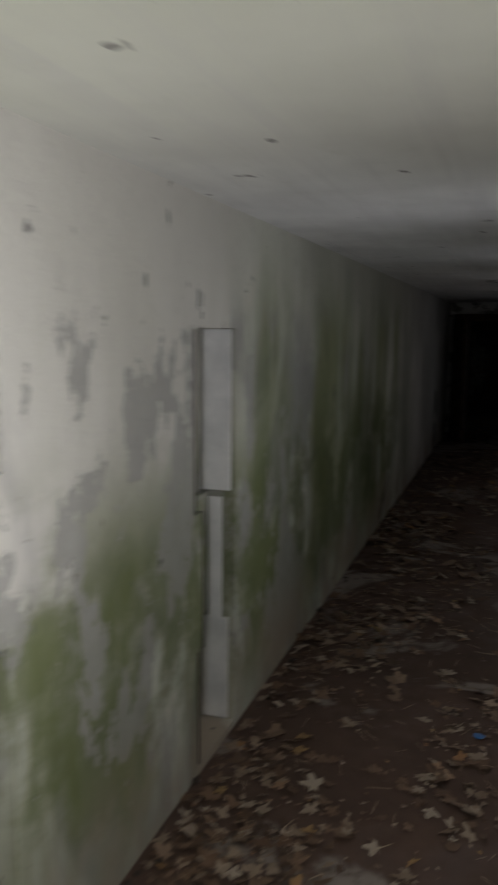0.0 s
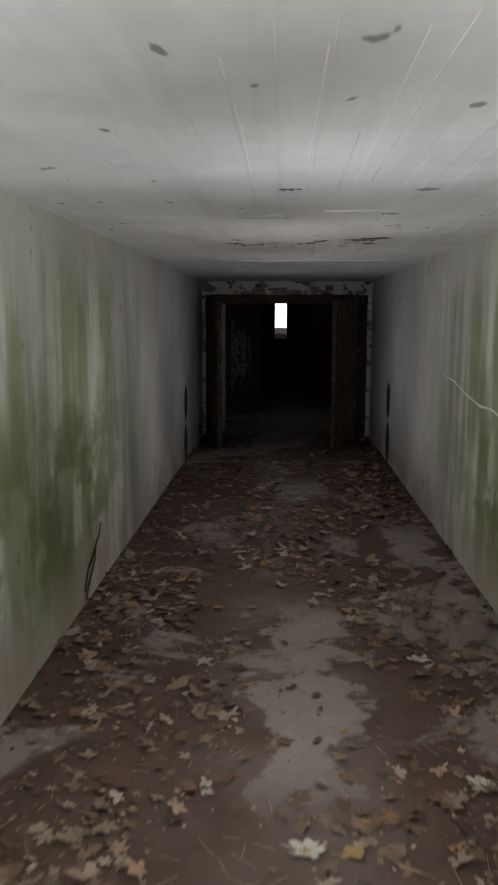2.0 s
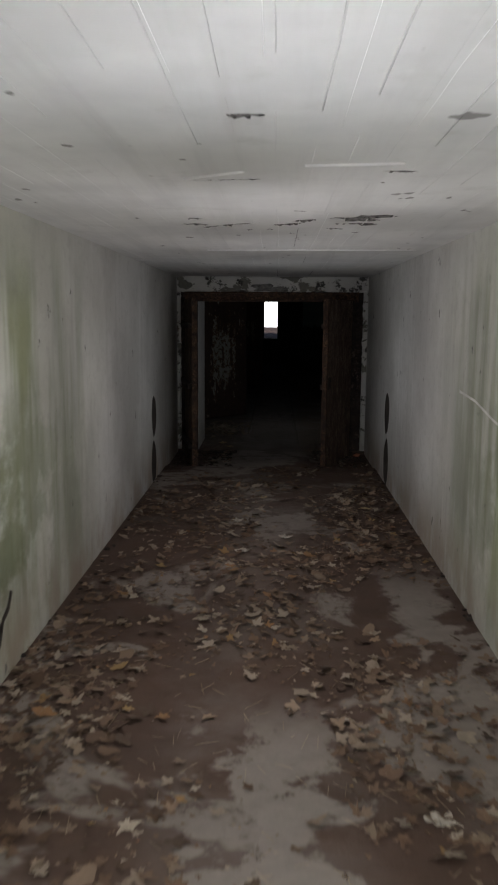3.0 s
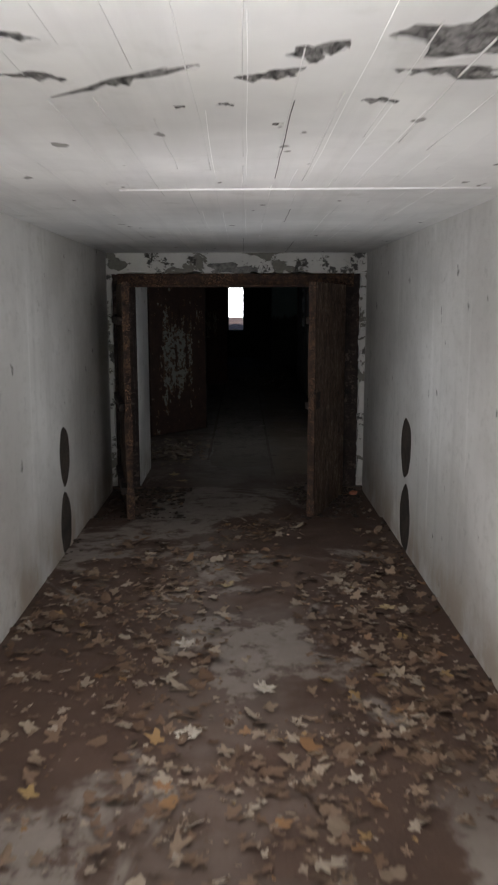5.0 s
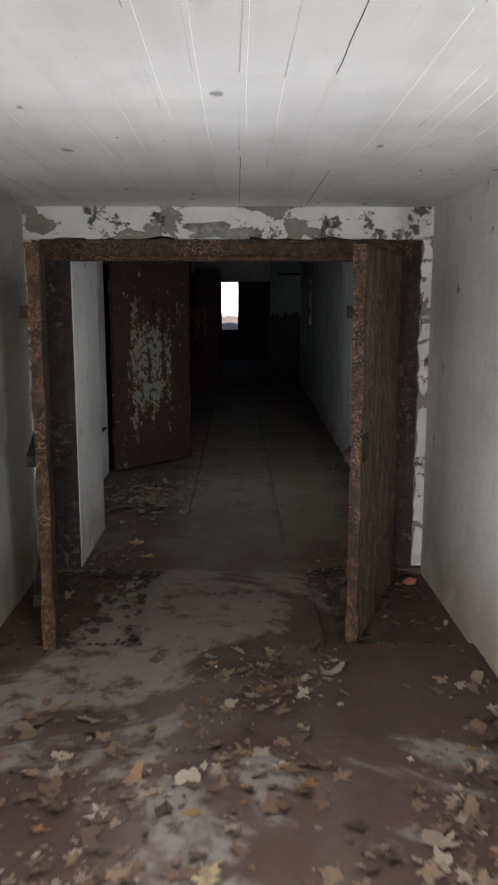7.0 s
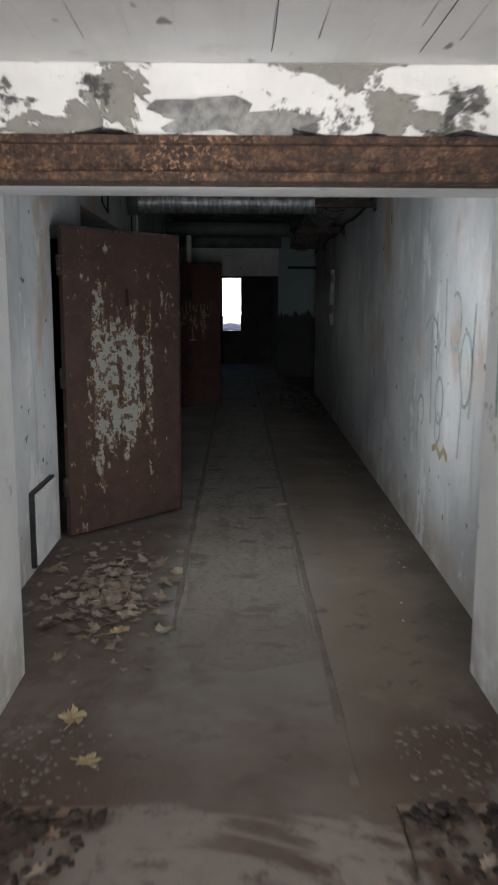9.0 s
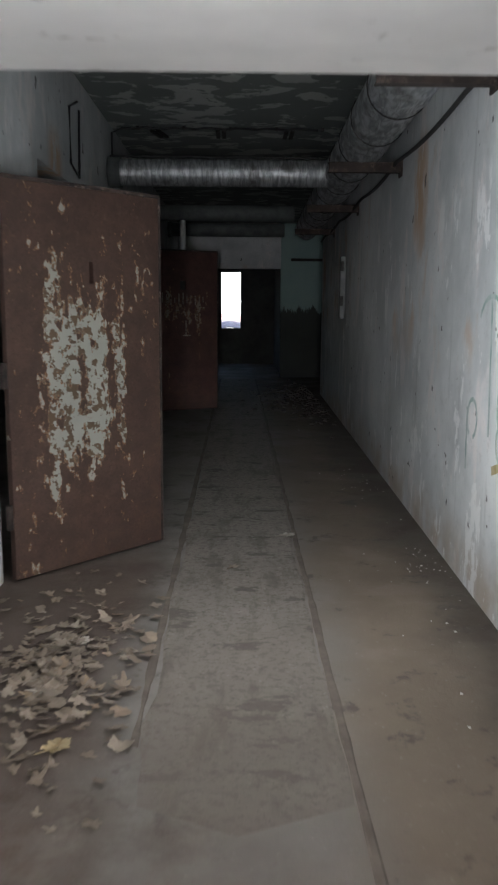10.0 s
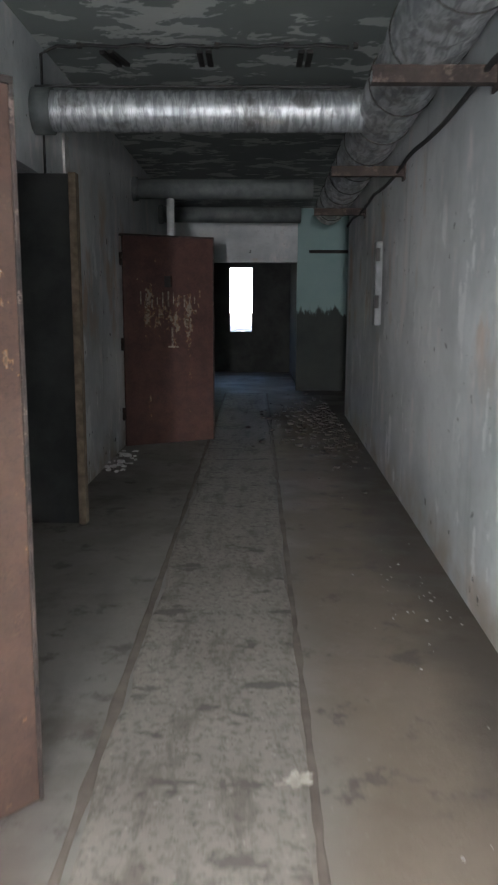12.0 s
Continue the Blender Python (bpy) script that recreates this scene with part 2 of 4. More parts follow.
def floor_material():
    """Wet mud over patchy concrete, drying to dust and silt past the frame."""
    n = Nodes("muddy_concrete_floor")
    x, y = n.axis(0), n.axis(1)
    big = n.noise(0.75, 6, 0.6, None, 0.6)
    mud = n.mix(n.noise(3.0, 7, 0.7), (0.036, 0.02, 0.0135), (0.098, 0.056, 0.038))
    dry = n.mix(n.noise(14, 6, 0.7), (0.16, 0.132, 0.113), (0.27, 0.235, 0.205))
    bare = n.mul(n.step(big, 0.53, 0.57), n.step(n.noise(5, 6, 0.7), 0.36, 0.5))
    worn = n.mul(n.band(x, 0.45, 1.2, 0.15), n.step(n.noise(1.6, 6), 0.40, 0.56))
    bare = n.math("MAXIMUM", n.mul(bare, 0.9), n.mul(worn, n.step(y, 1.0, 3.0), 0.25))
    ragged = n.step(n.noise(2.4, 7, 0.65, n.scaled(1, 0.7, 1), 0.3), 0.40, 0.47)
    wander = n.math("ADD", x, n.mul(n.math("SUBTRACT", n.noise(2.6, 6, 0.6), 0.5), 1.3))
    swept = n.math("MAXIMUM", n.mul(n.band(wander, 0.62, 1.08, 0.05), n.band(y, 2.5, 4.4, 0.4)), n.mul(n.band(wander, 1.6, 1.95, 0.06), n.band(y, 3.9, 6.4, 0.5)))
    bare = n.math("MAXIMUM", bare, n.mul(swept, ragged))
    wet = n.mix(bare, mud, dry)
    spread = n.noise(0.9, 6, 0.6)
    silt = n.mix(n.noise(2.2, 7, 0.65), (0.125, 0.095, 0.07), (0.215, 0.172, 0.13))
    grey = n.mix(n.noise(3, 6, 0.65), (0.15, 0.137, 0.122), (0.23, 0.213, 0.19))
    c = n.mix(n.step(n.math("ADD", x, n.mul(spread, 0.6)), 1.3, 1.7), grey, silt)
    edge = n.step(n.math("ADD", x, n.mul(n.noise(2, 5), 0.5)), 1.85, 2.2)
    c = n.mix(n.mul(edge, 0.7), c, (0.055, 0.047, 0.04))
    c = n.mix(n.mul(n.step(n.noise(4, 6, 0.7), 0.56, 0.66), 0.7), c, (0.065, 0.054, 0.044))
    c = n.mix(n.mul(n.step(n.noise(40, 5, 0.7), 0.6, 0.7), 0.5), c, (0.3, 0.27, 0.235))
    dirt = n.mul(n.step(n.math("ADD", x, n.mul(n.noise(1.8, 6), 0.5)), 0.75, 0.45), n.step(y, 14.6, 15.8, 1.0, 0.0))
    c = n.mix(n.mul(dirt, 0.75), c, mud)
    c = n.mix(n.mul(n.step(n.noise(1.1, 7, 0.7), 0.52, 0.64), 0.5), c, (0.085, 0.064, 0.048))
    c = n.mix(n.step(n.math("ADD", y, n.mul(spread, 3.0)), 12.2, 14.6), wet, c)
    h = n.math("ADD", n.mul(n.noise(11, 7, 0.7), 0.8), n.mul(n.noise(70, 4), 0.25))
    return n.done(c, h, 0.3, 0.02, n.step(n.noise(1.2, 4), 0.45, 0.6, 0.88, 0.6))


def trackway_material():
    n = Nodes("worn_pale_concrete_strip")
    c = n.mix(n.noise(2.5, 6, 0.65), (0.175, 0.155, 0.132), (0.29, 0.262, 0.228))
    c = n.mix(n.mul(n.step(n.noise(26, 6, 0.72), 0.5, 0.6), 0.75), c, (0.13, 0.112, 0.095))
    c = n.mix(n.mul(n.step(n.noise(48, 4, 0.7), 0.58, 0.66), 0.7), c, (0.06, 0.052, 0.045))
    c = n.mix(n.mul(n.step(n.noise(34, 5, 0.7), 0.6, 0.68), 0.5), c, (0.42, 0.4, 0.36))
    c = n.mix(n.mul(n.step(n.noise(3.4, 7, 0.68, n.scaled(0.8, 1.6, 1)), 0.57, 0.62), 0.75), c, (0.07, 0.06, 0.05))
    c = n.mix(n.mul(n.step(n.noise(3.0, 6, 0.7, n.scaled(2.2, 0.6, 1)), 0.5, 0.64), 0.65), c, (0.10, 0.083, 0.068))
    fade = n.step(n.math("ADD", n.axis(1), n.mul(n.noise(2, 6), 3.0)), 13.0, 17.5, 1.0, 0.0)
    c = n.mix(n.mul(fade, 0.85), c, (0.12, 0.098, 0.08))
    return n.done(c, n.math("ADD", n.noise(16, 6, 0.7), n.mul(n.noise(90, 3), 0.3)), 0.3, 0.012, 0.85)


def rust_material(name, dark, mid, light, scale=1.0, stretch=1.0):
    n = Nodes(name)
    co = n.scaled(1, 1, stretch)
    a, b = n.noise(6 * scale, 7, 0.7, co), n.noise(28 * scale, 6, 0.7, co)
    c = n.ramp(n.math("ADD", n.mul(a, 0.6), n.mul(b, 0.4)), [(0.38, dark), (0.5, mid), (0.62, light)])
    c = n.mix(n.mul(n.step(n.noise(24 * scale, 6, 0.75, co), 0.54, 0.6), n.step(n.noise(2.5, 4), 0.42, 0.6), 0.8), c, tuple(min(0.45, q * 2.1 + 0.03) for q in light))
    return n.done(c, n.math("ADD", b, n.mul(n.noise(90, 4), 0.4)), 0.7, 0.008, 0.88)


def blast_leaf_material():
    n = Nodes("heavily_rusted_steel_leaf")
    co = n.scaled(1, 1, 0.3)
    a, b, wide = n.noise(14, 6, 0.72, co), n.noise(60, 6, 0.78, n.scaled(1, 1, 0.42)), n.noise(3, 4)
    c = n.ramp(n.math("ADD", n.mul(a, 0.4), n.mul(b, 0.6)),
               [(0.38, (0.016, 0.011, 0.009)), (0.5, (0.1, 0.06, 0.038)), (0.56, (0.19, 0.13, 0.09)), (0.66, (0.38, 0.33, 0.28))])
    c = n.mix(n.mul(n.step(wide, 0.48, 0.68), 0.5), c, (0.022, 0.014, 0.012))
    return n.done(c, b, 0.9, 0.01, 0.85)


def peeled_door_material(name, paint, under, zc, zh, centre, wide, thr):
    """Painted steel whose coat has come off in a ragged patch with drips."""
    n = Nodes(name)
    x, z = n.axis(0), n.axis(2)
    co = n.scaled(1, 1, 0.6)
    p = n.noise(19, 5, 0.62, co, 0.2)
    streak = n.noise(1, 3, 0.5, n.scaled(11, 11, 1.1))
    mask = n.mul(n.band(x, centre - wide, centre + wide, 0.14), n.band(z, zc - zh, zc + zh, 0.3))
    v = n.math("ADD", n.mul(p, 0.62), n.math("ADD", n.mul(streak, 0.38), n.mul(mask, 0.17)))
    k = n.step(v, thr, thr + 0.018)
    rim = n.step(v, thr - 0.02, thr)
    c = n.mix(n.step(n.noise(7, 7, 0.72), 0.35, 0.65), paint, tuple(q * 1.55 for q in paint))
    c = n.mix(n.mul(n.step(n.noise(26, 6, 0.7), 0.58, 0.68), 0.45), c, (0.085, 0.05, 0.033))
    c = n.mix(n.mul(n.step(n.noise(70, 5, 0.75), 0.5, 0.64), 0.45), c, tuple(q * 0.45 for q in paint))
    c = n.mix(n.mul(rim, 0.8), c, (0.19, 0.10, 0.045))
    c = n.mix(k, c, n.mix(n.noise(6, 4), under, tuple(q * 0.72 for q in under)))
    spots = n.step(n.noise(23, 3, 0.55), 0.52, 0.56)
    c = n.mix(n.mul(spots, k), c, n.mix(n.noise(4, 2), (0.04, 0.023, 0.016), (0.11, 0.07, 0.036)))
    h = n.math("SUBTRACT", n.mul(n.noise(26, 5), 0.4), n.mul(k, 0.6))
    return n.done(c, h, 0.6, 0.008, 0.8)


def foil_material():
    n = Nodes("dull_foil_lagging", 0.45, 0.7)
    co = n.scaled(9, 2, 2)
    w = n.noise(3, 5, 0.65, co, 0.6)
    c = n.mix(n.step(w, 0.4, 0.62), (0.28, 0.295, 0.305), (0.56, 0.585, 0.6))
    c = n.mix(n.mul(n.step(n.noise(5, 5), 0.5, 0.66), 0.6), c, (0.11, 0.10, 0.09))
    return n.done(c, n.math("ADD", w, n.mul(n.noise(22, 4), 0.4)), 0.35, 0.02, n.step(w, 0.3, 0.7, 0.65, 0.35))


def plain_material(name, a, b, scale=8, rough=0.8, metal=0.0, bump=0.3):
    n = Nodes(name, rough, metal)
    c = n.mix(n.step(n.noise(scale, 6, 0.65), 0.3, 0.7), a, b)
    return n.done(c, n.noise(scale * 4, 5), bump, 0.006)


def leaf_material(name, depth):
    """Leaf litter; a lower depth of tone gives drier, paler leaves."""
    n = Nodes(name, 0.75)
    c = n.ramp(n.island(), [(0.0, (0.045, 0.026, 0.016)), (0.25, (0.12, 0.066, 0.036)), (0.5, (0.16, 0.10, 0.062)), (0.74, (0.235, 0.175, 0.125)),
                            (0.92, (0.36, 0.305, 0.24)), (0.975, (0.25, 0.12, 0.045)), (1.0, (0.30, 0.20, 0.075))])
    c = n.mix(1 - depth, c, (0.3, 0.26, 0.21))
    c = n.mix(n.mul(n.noise(60, 4), 0.5), c, (0.09, 0.06, 0.04))
    return n.done(c, n.noise(90, 3), 0.3, 0.003)


def teal_wall_material():
    n = Nodes("teal_paint_with_ragged_dark_dado")
    z = n.axis(2)
    rag = n.math("ADD", z, n.mul(n.math("SUBTRACT", n.noise(1.6, 6, 0.7, n.scaled(1.6, 1, 0.35)), 0.5), 1.3))
    teal = n.mix(n.noise(2, 5), (0.19, 0.30, 0.29), (0.30, 0.40, 0.38))
    dark = n.mix(n.noise(3, 6), (0.018, 0.024, 0.022), (0.05, 0.055, 0.05))
    return n.done(n.mix(n.step(rag, 1.32, 1.4), dark, teal), n.noise(8, 5), 0.3, 0.01, 0.8)


TUNNEL_WALL, TUNNEL_CEILING = tunnel_wall_material(), tunnel_ceiling_material()
PEEL, JAMB = peeling_plaster_material(), white_jamb_material()
CORRIDOR_WALL, CORRIDOR_CEILING = corridor_wall_material(), corridor_ceiling_material()
FLOOR, TRACK = floor_material(), trackway_material()
RUST = rust_material("orange_brown_rust", (0.012, 0.008, 0.007), (0.05, 0.028, 0.019), (0.15, 0.08, 0.043), 3.2)
DARK_RUST = rust_material("dark_rust", (0.010, 0.008, 0.0075), (0.026, 0.018, 0.015), (0.05, 0.033, 0.027))
STREAK_RUST = blast_leaf_material()
DOOR_BROWN = peeled_door_material("brown_paint_peeling_to_pale_grey", (0.036, 0.018, 0.0125), (0.27, 0.275, 0.245), 1.0, 0.5, 0.46, 0.25, 0.608)
DOOR_RED = peeled_door_material("red_brown_paint_with_scratches", (0.05, 0.021, 0.017), (0.22, 0.19, 0.15), 1.4, 0.2, 0.5, 0.36, 0.665)
FOIL = foil_material()
BARE_CONCRETE = plain_material("broken_concrete", (0.10, 0.10, 0.095), (0.30, 0.295, 0.28), 18, 0.9, 0, 0.9)
SPALL = plain_material("spalled_concrete", (0.015, 0.014, 0.013), (0.27, 0.26, 0.25), 42, 0.95, 0, 1.0)
SOIL = plain_material("dark_soil", (0.016, 0.012, 0.009), (0.05, 0.036, 0.026), 9, 0.9, 0, 0.8)
RUBBLE = plain_material("grey_brown_rubble", (0.03, 0.026, 0.022), (0.11, 0.095, 0.08), 9, 0.9, 0, 0.7)
SILT = plain_material("brown_silt", (0.095, 0.077, 0.061), (0.16, 0.13, 0.105), 5, 0.9, 0, 0.5)
BLACK_STEEL = plain_material("black_steel", (0.018, 0.017, 0.016), (0.045, 0.04, 0.036), 12, 0.6, 0.3)
DARK_PIPE = plain_material("dark_painted_pipe", (0.07, 0.08, 0.08), (0.14, 0.155, 0.15), 5, 0.6)
WHITE_BOARD = plain_material("white_painted_board", (0.55, 0.56, 0.56), (0.75, 0.75, 0.74), 4, 0.6)
GREY_BOARD = plain_material("grey_painted_board", (0.14, 0.15, 0.15), (0.25, 0.26, 0.26), 6, 0.7)
WOOD = plain_material("weathered_wood", (0.13, 0.095, 0.065), (0.25, 0.19, 0.135), 14, 0.8)
CABLE = plain_material("black_cable", (0.015, 0.015, 0.015), (0.03, 0.03, 0.03), 20, 0.6)
LEAF = leaf_material("fallen_leaf", 1.0)
PALE_LEAF = leaf_material("dry_pale_leaf", 0.45)
STRAW = plain_material("dry_straw", (0.2, 0.15, 0.09), (0.38, 0.31, 0.21), 3, 0.8)
TEAL = teal_wall_material()
# grey plaster with the darkness of unlit rooms in its colour
UNLIT_ROOM = plain_material("unlit_grey_plaster", (0.022, 0.024, 0.024), (0.05, 0.052, 0.05), 2, 0.9)
OUTSIDE = plain_material("pale_gravel_and_leaves", (0.38, 0.25, 0.22), (0.66, 0.5, 0.45), 6, 0.9)
CHIP = plain_material("pale_plaster_chip", (0.45, 0.44, 0.42), (0.68, 0.67, 0.64), 10, 0.85)
YELLOW_LEAF = plain_material("pale_yellow_leaf", (0.24, 0.17, 0.08), (0.38, 0.30, 0.17), 30, 0.7)
WHITE_LEAF = plain_material("bleached_leaf", (0.30, 0.26, 0.21), (0.46, 0.42, 0.36), 30, 0.7)
GRAFFITI = plain_material("faded_green_spray_paint", (0.19, 0.29, 0.26), (0.42, 0.47, 0.46), 10, 0.8, 0, 0.05)
OCHRE = plain_material("ochre_stain", (0.30, 0.22, 0.09), (0.45, 0.39, 0.25), 10, 0.8, 0, 0.05)
GREY_PAINT = plain_material("dark_grey_stroke", (0.06, 0.07, 0.065), (0.12, 0.12, 0.11), 10, 0.8, 0, 0.05)
CHALK = plain_material("scratched_bare_paint", (0.06, 0.035, 0.03), (0.3, 0.27, 0.22), 30, 0.85)
WHITE_RIDGE = plain_material("white_lime_ridge", (0.78, 0.78, 0.77), (0.88, 0.88, 0.87), 12, 0.8)

# ---- mesh helpers ----


def box_bm(x0, x1, y0, y1, z0, z1, bevel=0.0, bm=None):
    bm = bm or bmesh.new()
    r = bmesh.ops.create_cube(bm, size=1)
    vs = r["verts"]
    bmesh.ops.transform(bm, verts=vs, matrix=Matrix.Translation(((x0 + x1) / 2, (y0 + y1) / 2, (z0 + z1) / 2)) @ Matrix.Diagonal((x1 - x0, y1 - y0, z1 - z0, 1)))
    if bevel:
        es = list({e for v in vs for e in v.link_edges})
        bmesh.ops.bevel(bm, geom=es, offset=bevel, segments=2, profile=0.6, affect="EDGES")
    return bm


def tube_bm(points, radius, sides=10, bm=None, closed=True):
    """A tube along a line of points."""
    bm = bm or bmesh.new()
    pts = [Vector(p) for p in points]
    rings = []
    for i, p in enumerate(pts):
        d = (pts[min(i + 1, len(pts) - 1)] - pts[max(i - 1, 0)]).normalized()
        q = d.to_track_quat("Z", "Y")
        rings.append([bm.verts.new(p + q @ Vector((radius * math.cos(a), radius * math.sin(a), 0))) for a in [2 * math.pi * k / sides for k in range(sides)]])
    for a, b in zip(rings, rings[1:]):
        for k in range(sides):
            f = bm.faces.new((a[k], a[(k + 1) % sides], b[(k + 1) % sides], b[k]))
            f.smooth = True
    if closed:
        bm.faces.new(rings[0][::-1])
        bm.faces.new(rings[-1])
    return bm


def part(name, bm, material, parent=None, label=""):
    """Links a bmesh as one mesh object, under a thing or a part."""
    bmesh.ops.recalc_face_normals(bm, faces=bm.faces)
    me = bpy.data.meshes.new(name)
    bm.to_mesh(me)
    bm.free()
    me.materials.append(material)
    ob = new(name, me)
    if parent is not None:
        ob.parent = parent
    if label:
        tagged(ob, label)
    return ob


def structure(name, bm, material, label, category):
    return tagged(part(name, bm, material), label, category, "", "structure")


def thing(name, label, category, group="", m=None):
    ob = new(name)
    if m is not None:
        ob.matrix_basis = m
    return tagged(ob, label, category, group)


def cut(ob, cutters):
    """Cuts bmeshes out of an object for good."""
    for bm in cutters:
        c = part("cutter", bm, BARE_CONCRETE, ob.parent)
        mod = ob.modifiers.new("cut", "BOOLEAN")
        mod.operation, mod.solver, mod.object = "DIFFERENCE", "EXACT", c
        me = bpy.data.meshes.new_from_object(ob.evaluated_get(bpy.context.evaluated_depsgraph_get()))
        ob.modifiers.clear()
        old, ob.data = ob.data, me
        bpy.data.meshes.remove(old)
        cm = c.data
        bpy.data.objects.remove(c)
        bpy.data.meshes.remove(cm)
    return ob


def blob_outline(rx, ry, seed, n=22, rag=0.3):
    """A ragged closed outline."""
    r = random.Random(seed)
    ph = [r.uniform(0, 6.28) for _ in range(6)]
    out = []
    for i in range(n):
        a = 2 * math.pi * i / n
        k = 1 + rag * (0.5 * math.sin(2 * a + ph[0]) + 0.4 * math.sin(3 * a + ph[1]) + 0.35 * math.sin(5 * a + ph[2]) + 0.3 * r.uniform(-1, 1))
        out.append((rx * k * math.cos(a), ry * k * math.sin(a)))
    return out


def prism_bm(outline, m, h, bm=None):
    """An outline drawn out by h along its own z, set by m."""
    bm = bm or bmesh.new()
    lo = [bm.verts.new(m @ Vector((x, y, 0))) for x, y in outline]
    hi = [bm.verts.new(m @ Vector((x, y, h))) for x, y in outline]
    bm.faces.new(lo[::-1])
    bm.faces.new(hi)
    for i in range(len(lo)):
        j = (i + 1) % len(lo)
        bm.faces.new((lo[i], lo[j], hi[j], hi[i]))
    return bm


# ---- the tunnel ----
XL, XR, TH, FRAME_Y, BACK_Y = -0.425, 2.022, 2.24, 11.5, 12.45
ROOM_L, ROOM_R, ROOM_H, END_Y = -0.45, 2.01, 3.19, 27.5

# floors: mud in the tunnel, with two door pits before the frame
floor_bm = box_bm(XL - 0.3, XR + 0.3, ENTRANCE - 0.2, 10.35, -0.6, 0)
box_bm(XL - 0.3, XR + 0.3, 11.5, 12.5, -0.6, 0, 0, floor_bm)
box_bm(0.36, 1.28, 10.35, 11.5, -0.6, 0.0, 0, floor_bm)
for name, x0, x1 in (("floor_pit_1", XL - 0.3, 0.36), ("floor_pit_2", 1.28, XR + 0.3)):
    structure(name, box_bm(x0, x1, 10.35, 11.5, -0.6, -0.035), FLOOR, "dark dirt in the pit under the blast door leaf", "floor")
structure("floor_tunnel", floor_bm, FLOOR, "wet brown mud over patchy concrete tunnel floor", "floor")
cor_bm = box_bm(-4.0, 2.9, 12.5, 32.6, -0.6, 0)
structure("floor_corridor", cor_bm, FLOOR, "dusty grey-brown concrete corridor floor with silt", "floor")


def trackway():
    """The worn strip between two silted grooves: slabs end to end with uneven edges."""
    bm = bmesh.new()
    r = random.Random(5)
    n = 60
    y0, y1 = 12.3, 27.0
    rows = []
    for i in range(n + 1):
        y = y0 + (y1 - y0) * i / n
        a, b = 0.49 + r.uniform(-0.02, 0.02), 1.135 + r.uniform(-0.016, 0.016)
        k = 0.007 * min(1, i / 4) - 0.002
        rows.append([bm.verts.new((a - 0.02, y, -0.002)), bm.verts.new((a, y, k)), bm.verts.new((0.8, y, k + 0.001)), bm.verts.new((b, y, k)), bm.verts.new((b + 0.02, y, -0.002))])
    for p, q in zip(rows, rows[1:]):
        for k in range(4):
            bm.faces.new((p[k], p[k + 1], q[k + 1], q[k]))
    return bm


structure("floor_trackway", trackway(), TRACK, "worn pale concrete strip between two silted grooves", "floor")


def groove(x, y0, y1, seed):
    """A silted groove with wandering, uneven edges."""
    bm = bmesh.new()
    r = random.Random(seed)
    rows = []
    n = int((y1 - y0) / 0.09)
    for i in range(n + 1):
        y = y0 + (y1 - y0) * i / n
        c, w = x + 0.006 * noise.noise((y * 1.3, seed, 0)), 0.018 + 0.012 * noise.noise((y * 4, seed, 5)) + r.uniform(-0.004, 0.004)
        rows.append([bm.verts.new((c - w, y, -0.001)), bm.verts.new((c - w * 0.5, y, 0.003)), bm.verts.new((c + w * 0.5, y, 0.003)), bm.verts.new((c + w, y, -0.001))])
    for p, q in zip(rows, rows[1:]):
        for k in range(3):
            bm.faces.new((p[k], p[k + 1], q[k + 1], q[k]))
    return bm


for name, x, y0 in (("floor_groove_1", 0.45, 12.9), ("floor_groove_2", 1.17, 11.6)):
    structure(name, groove(x, y0, 27.0, x), SILT, "dark silt in a narrow floor groove", "floor")


def ellipse_cut(side, y, z, ry, rz):
    """A ragged hole through a side wall's face."""
    pts = blob_outline(ry, rz, int(y * 100 + z * 10), 26, 0.07)
    x = (XL - 0.2) if side < 0 else (XR - 0.05)
    return prism_bm(pts, Matrix.Translation((x, y, z)) @ Euler((radians(90), 0, radians(90))).to_matrix().to_4x4(), 0.25)


wl = structure("wall_west", box_bm(XL - 0.3, XL, ENTRANCE - 0.2, FRAME_Y + 0.02, -0.2, TH + 0.1), TUNNEL_WALL, "limewashed concrete tunnel wall streaked with green algae", "wall")
cut(wl, [box_bm(XL - 0.16, XL + 0.1, 0.02, 0.485, 1.06, 1.76), box_bm(XL - 0.125, XL + 0.1, 0.10, 0.485, 0.5, 1.08), box_bm(XL - 0.155, XL + 0.1, 0.05, 0.485, 0.03, 0.52),
         box_bm(XL - 0.14, XL + 0.1, -1.6, -1.14, 1.42, 1.78), box_bm(XL - 0.1, XL + 0.1, -1.55, -1.14, 0.03, 1.0),
         ellipse_cut(-1, 9.5, 0.69, 0.17, 0.21), ellipse_cut(-1, 9.47, 0.2, 0.17, 0.24)])
wr = structure("wall_east", box_bm(XR, XR + 0.3, ENTRANCE - 0.2, FRAME_Y + 0.02, -0.2, TH + 0.1), TUNNEL_WALL, "limewashed concrete tunnel wall streaked with green algae", "wall")
cut(wr, [ellipse_cut(1, 9.5, 0.745, 0.18, 0.22), ellipse_cut(1, 9.47, 0.23, 0.18, 0.26)])
# white boards stand in for light falling on the niche's far side
for i, (d, e, z0, z1) in enumerate(((0.155, 0.02, 1.07, 1.755), (0.12, 0.06, 0.5, 1.04), (0.15, 0.03, 0.035, 0.5))):
    structure("niche_lining_%d" % (i + 1), box_bm(XL - d, XL - e, 0.470, 0.483, z0, z1, 0.002), WHITE_BOARD, "side of a wall niche, whitened for the light on it", "niche")
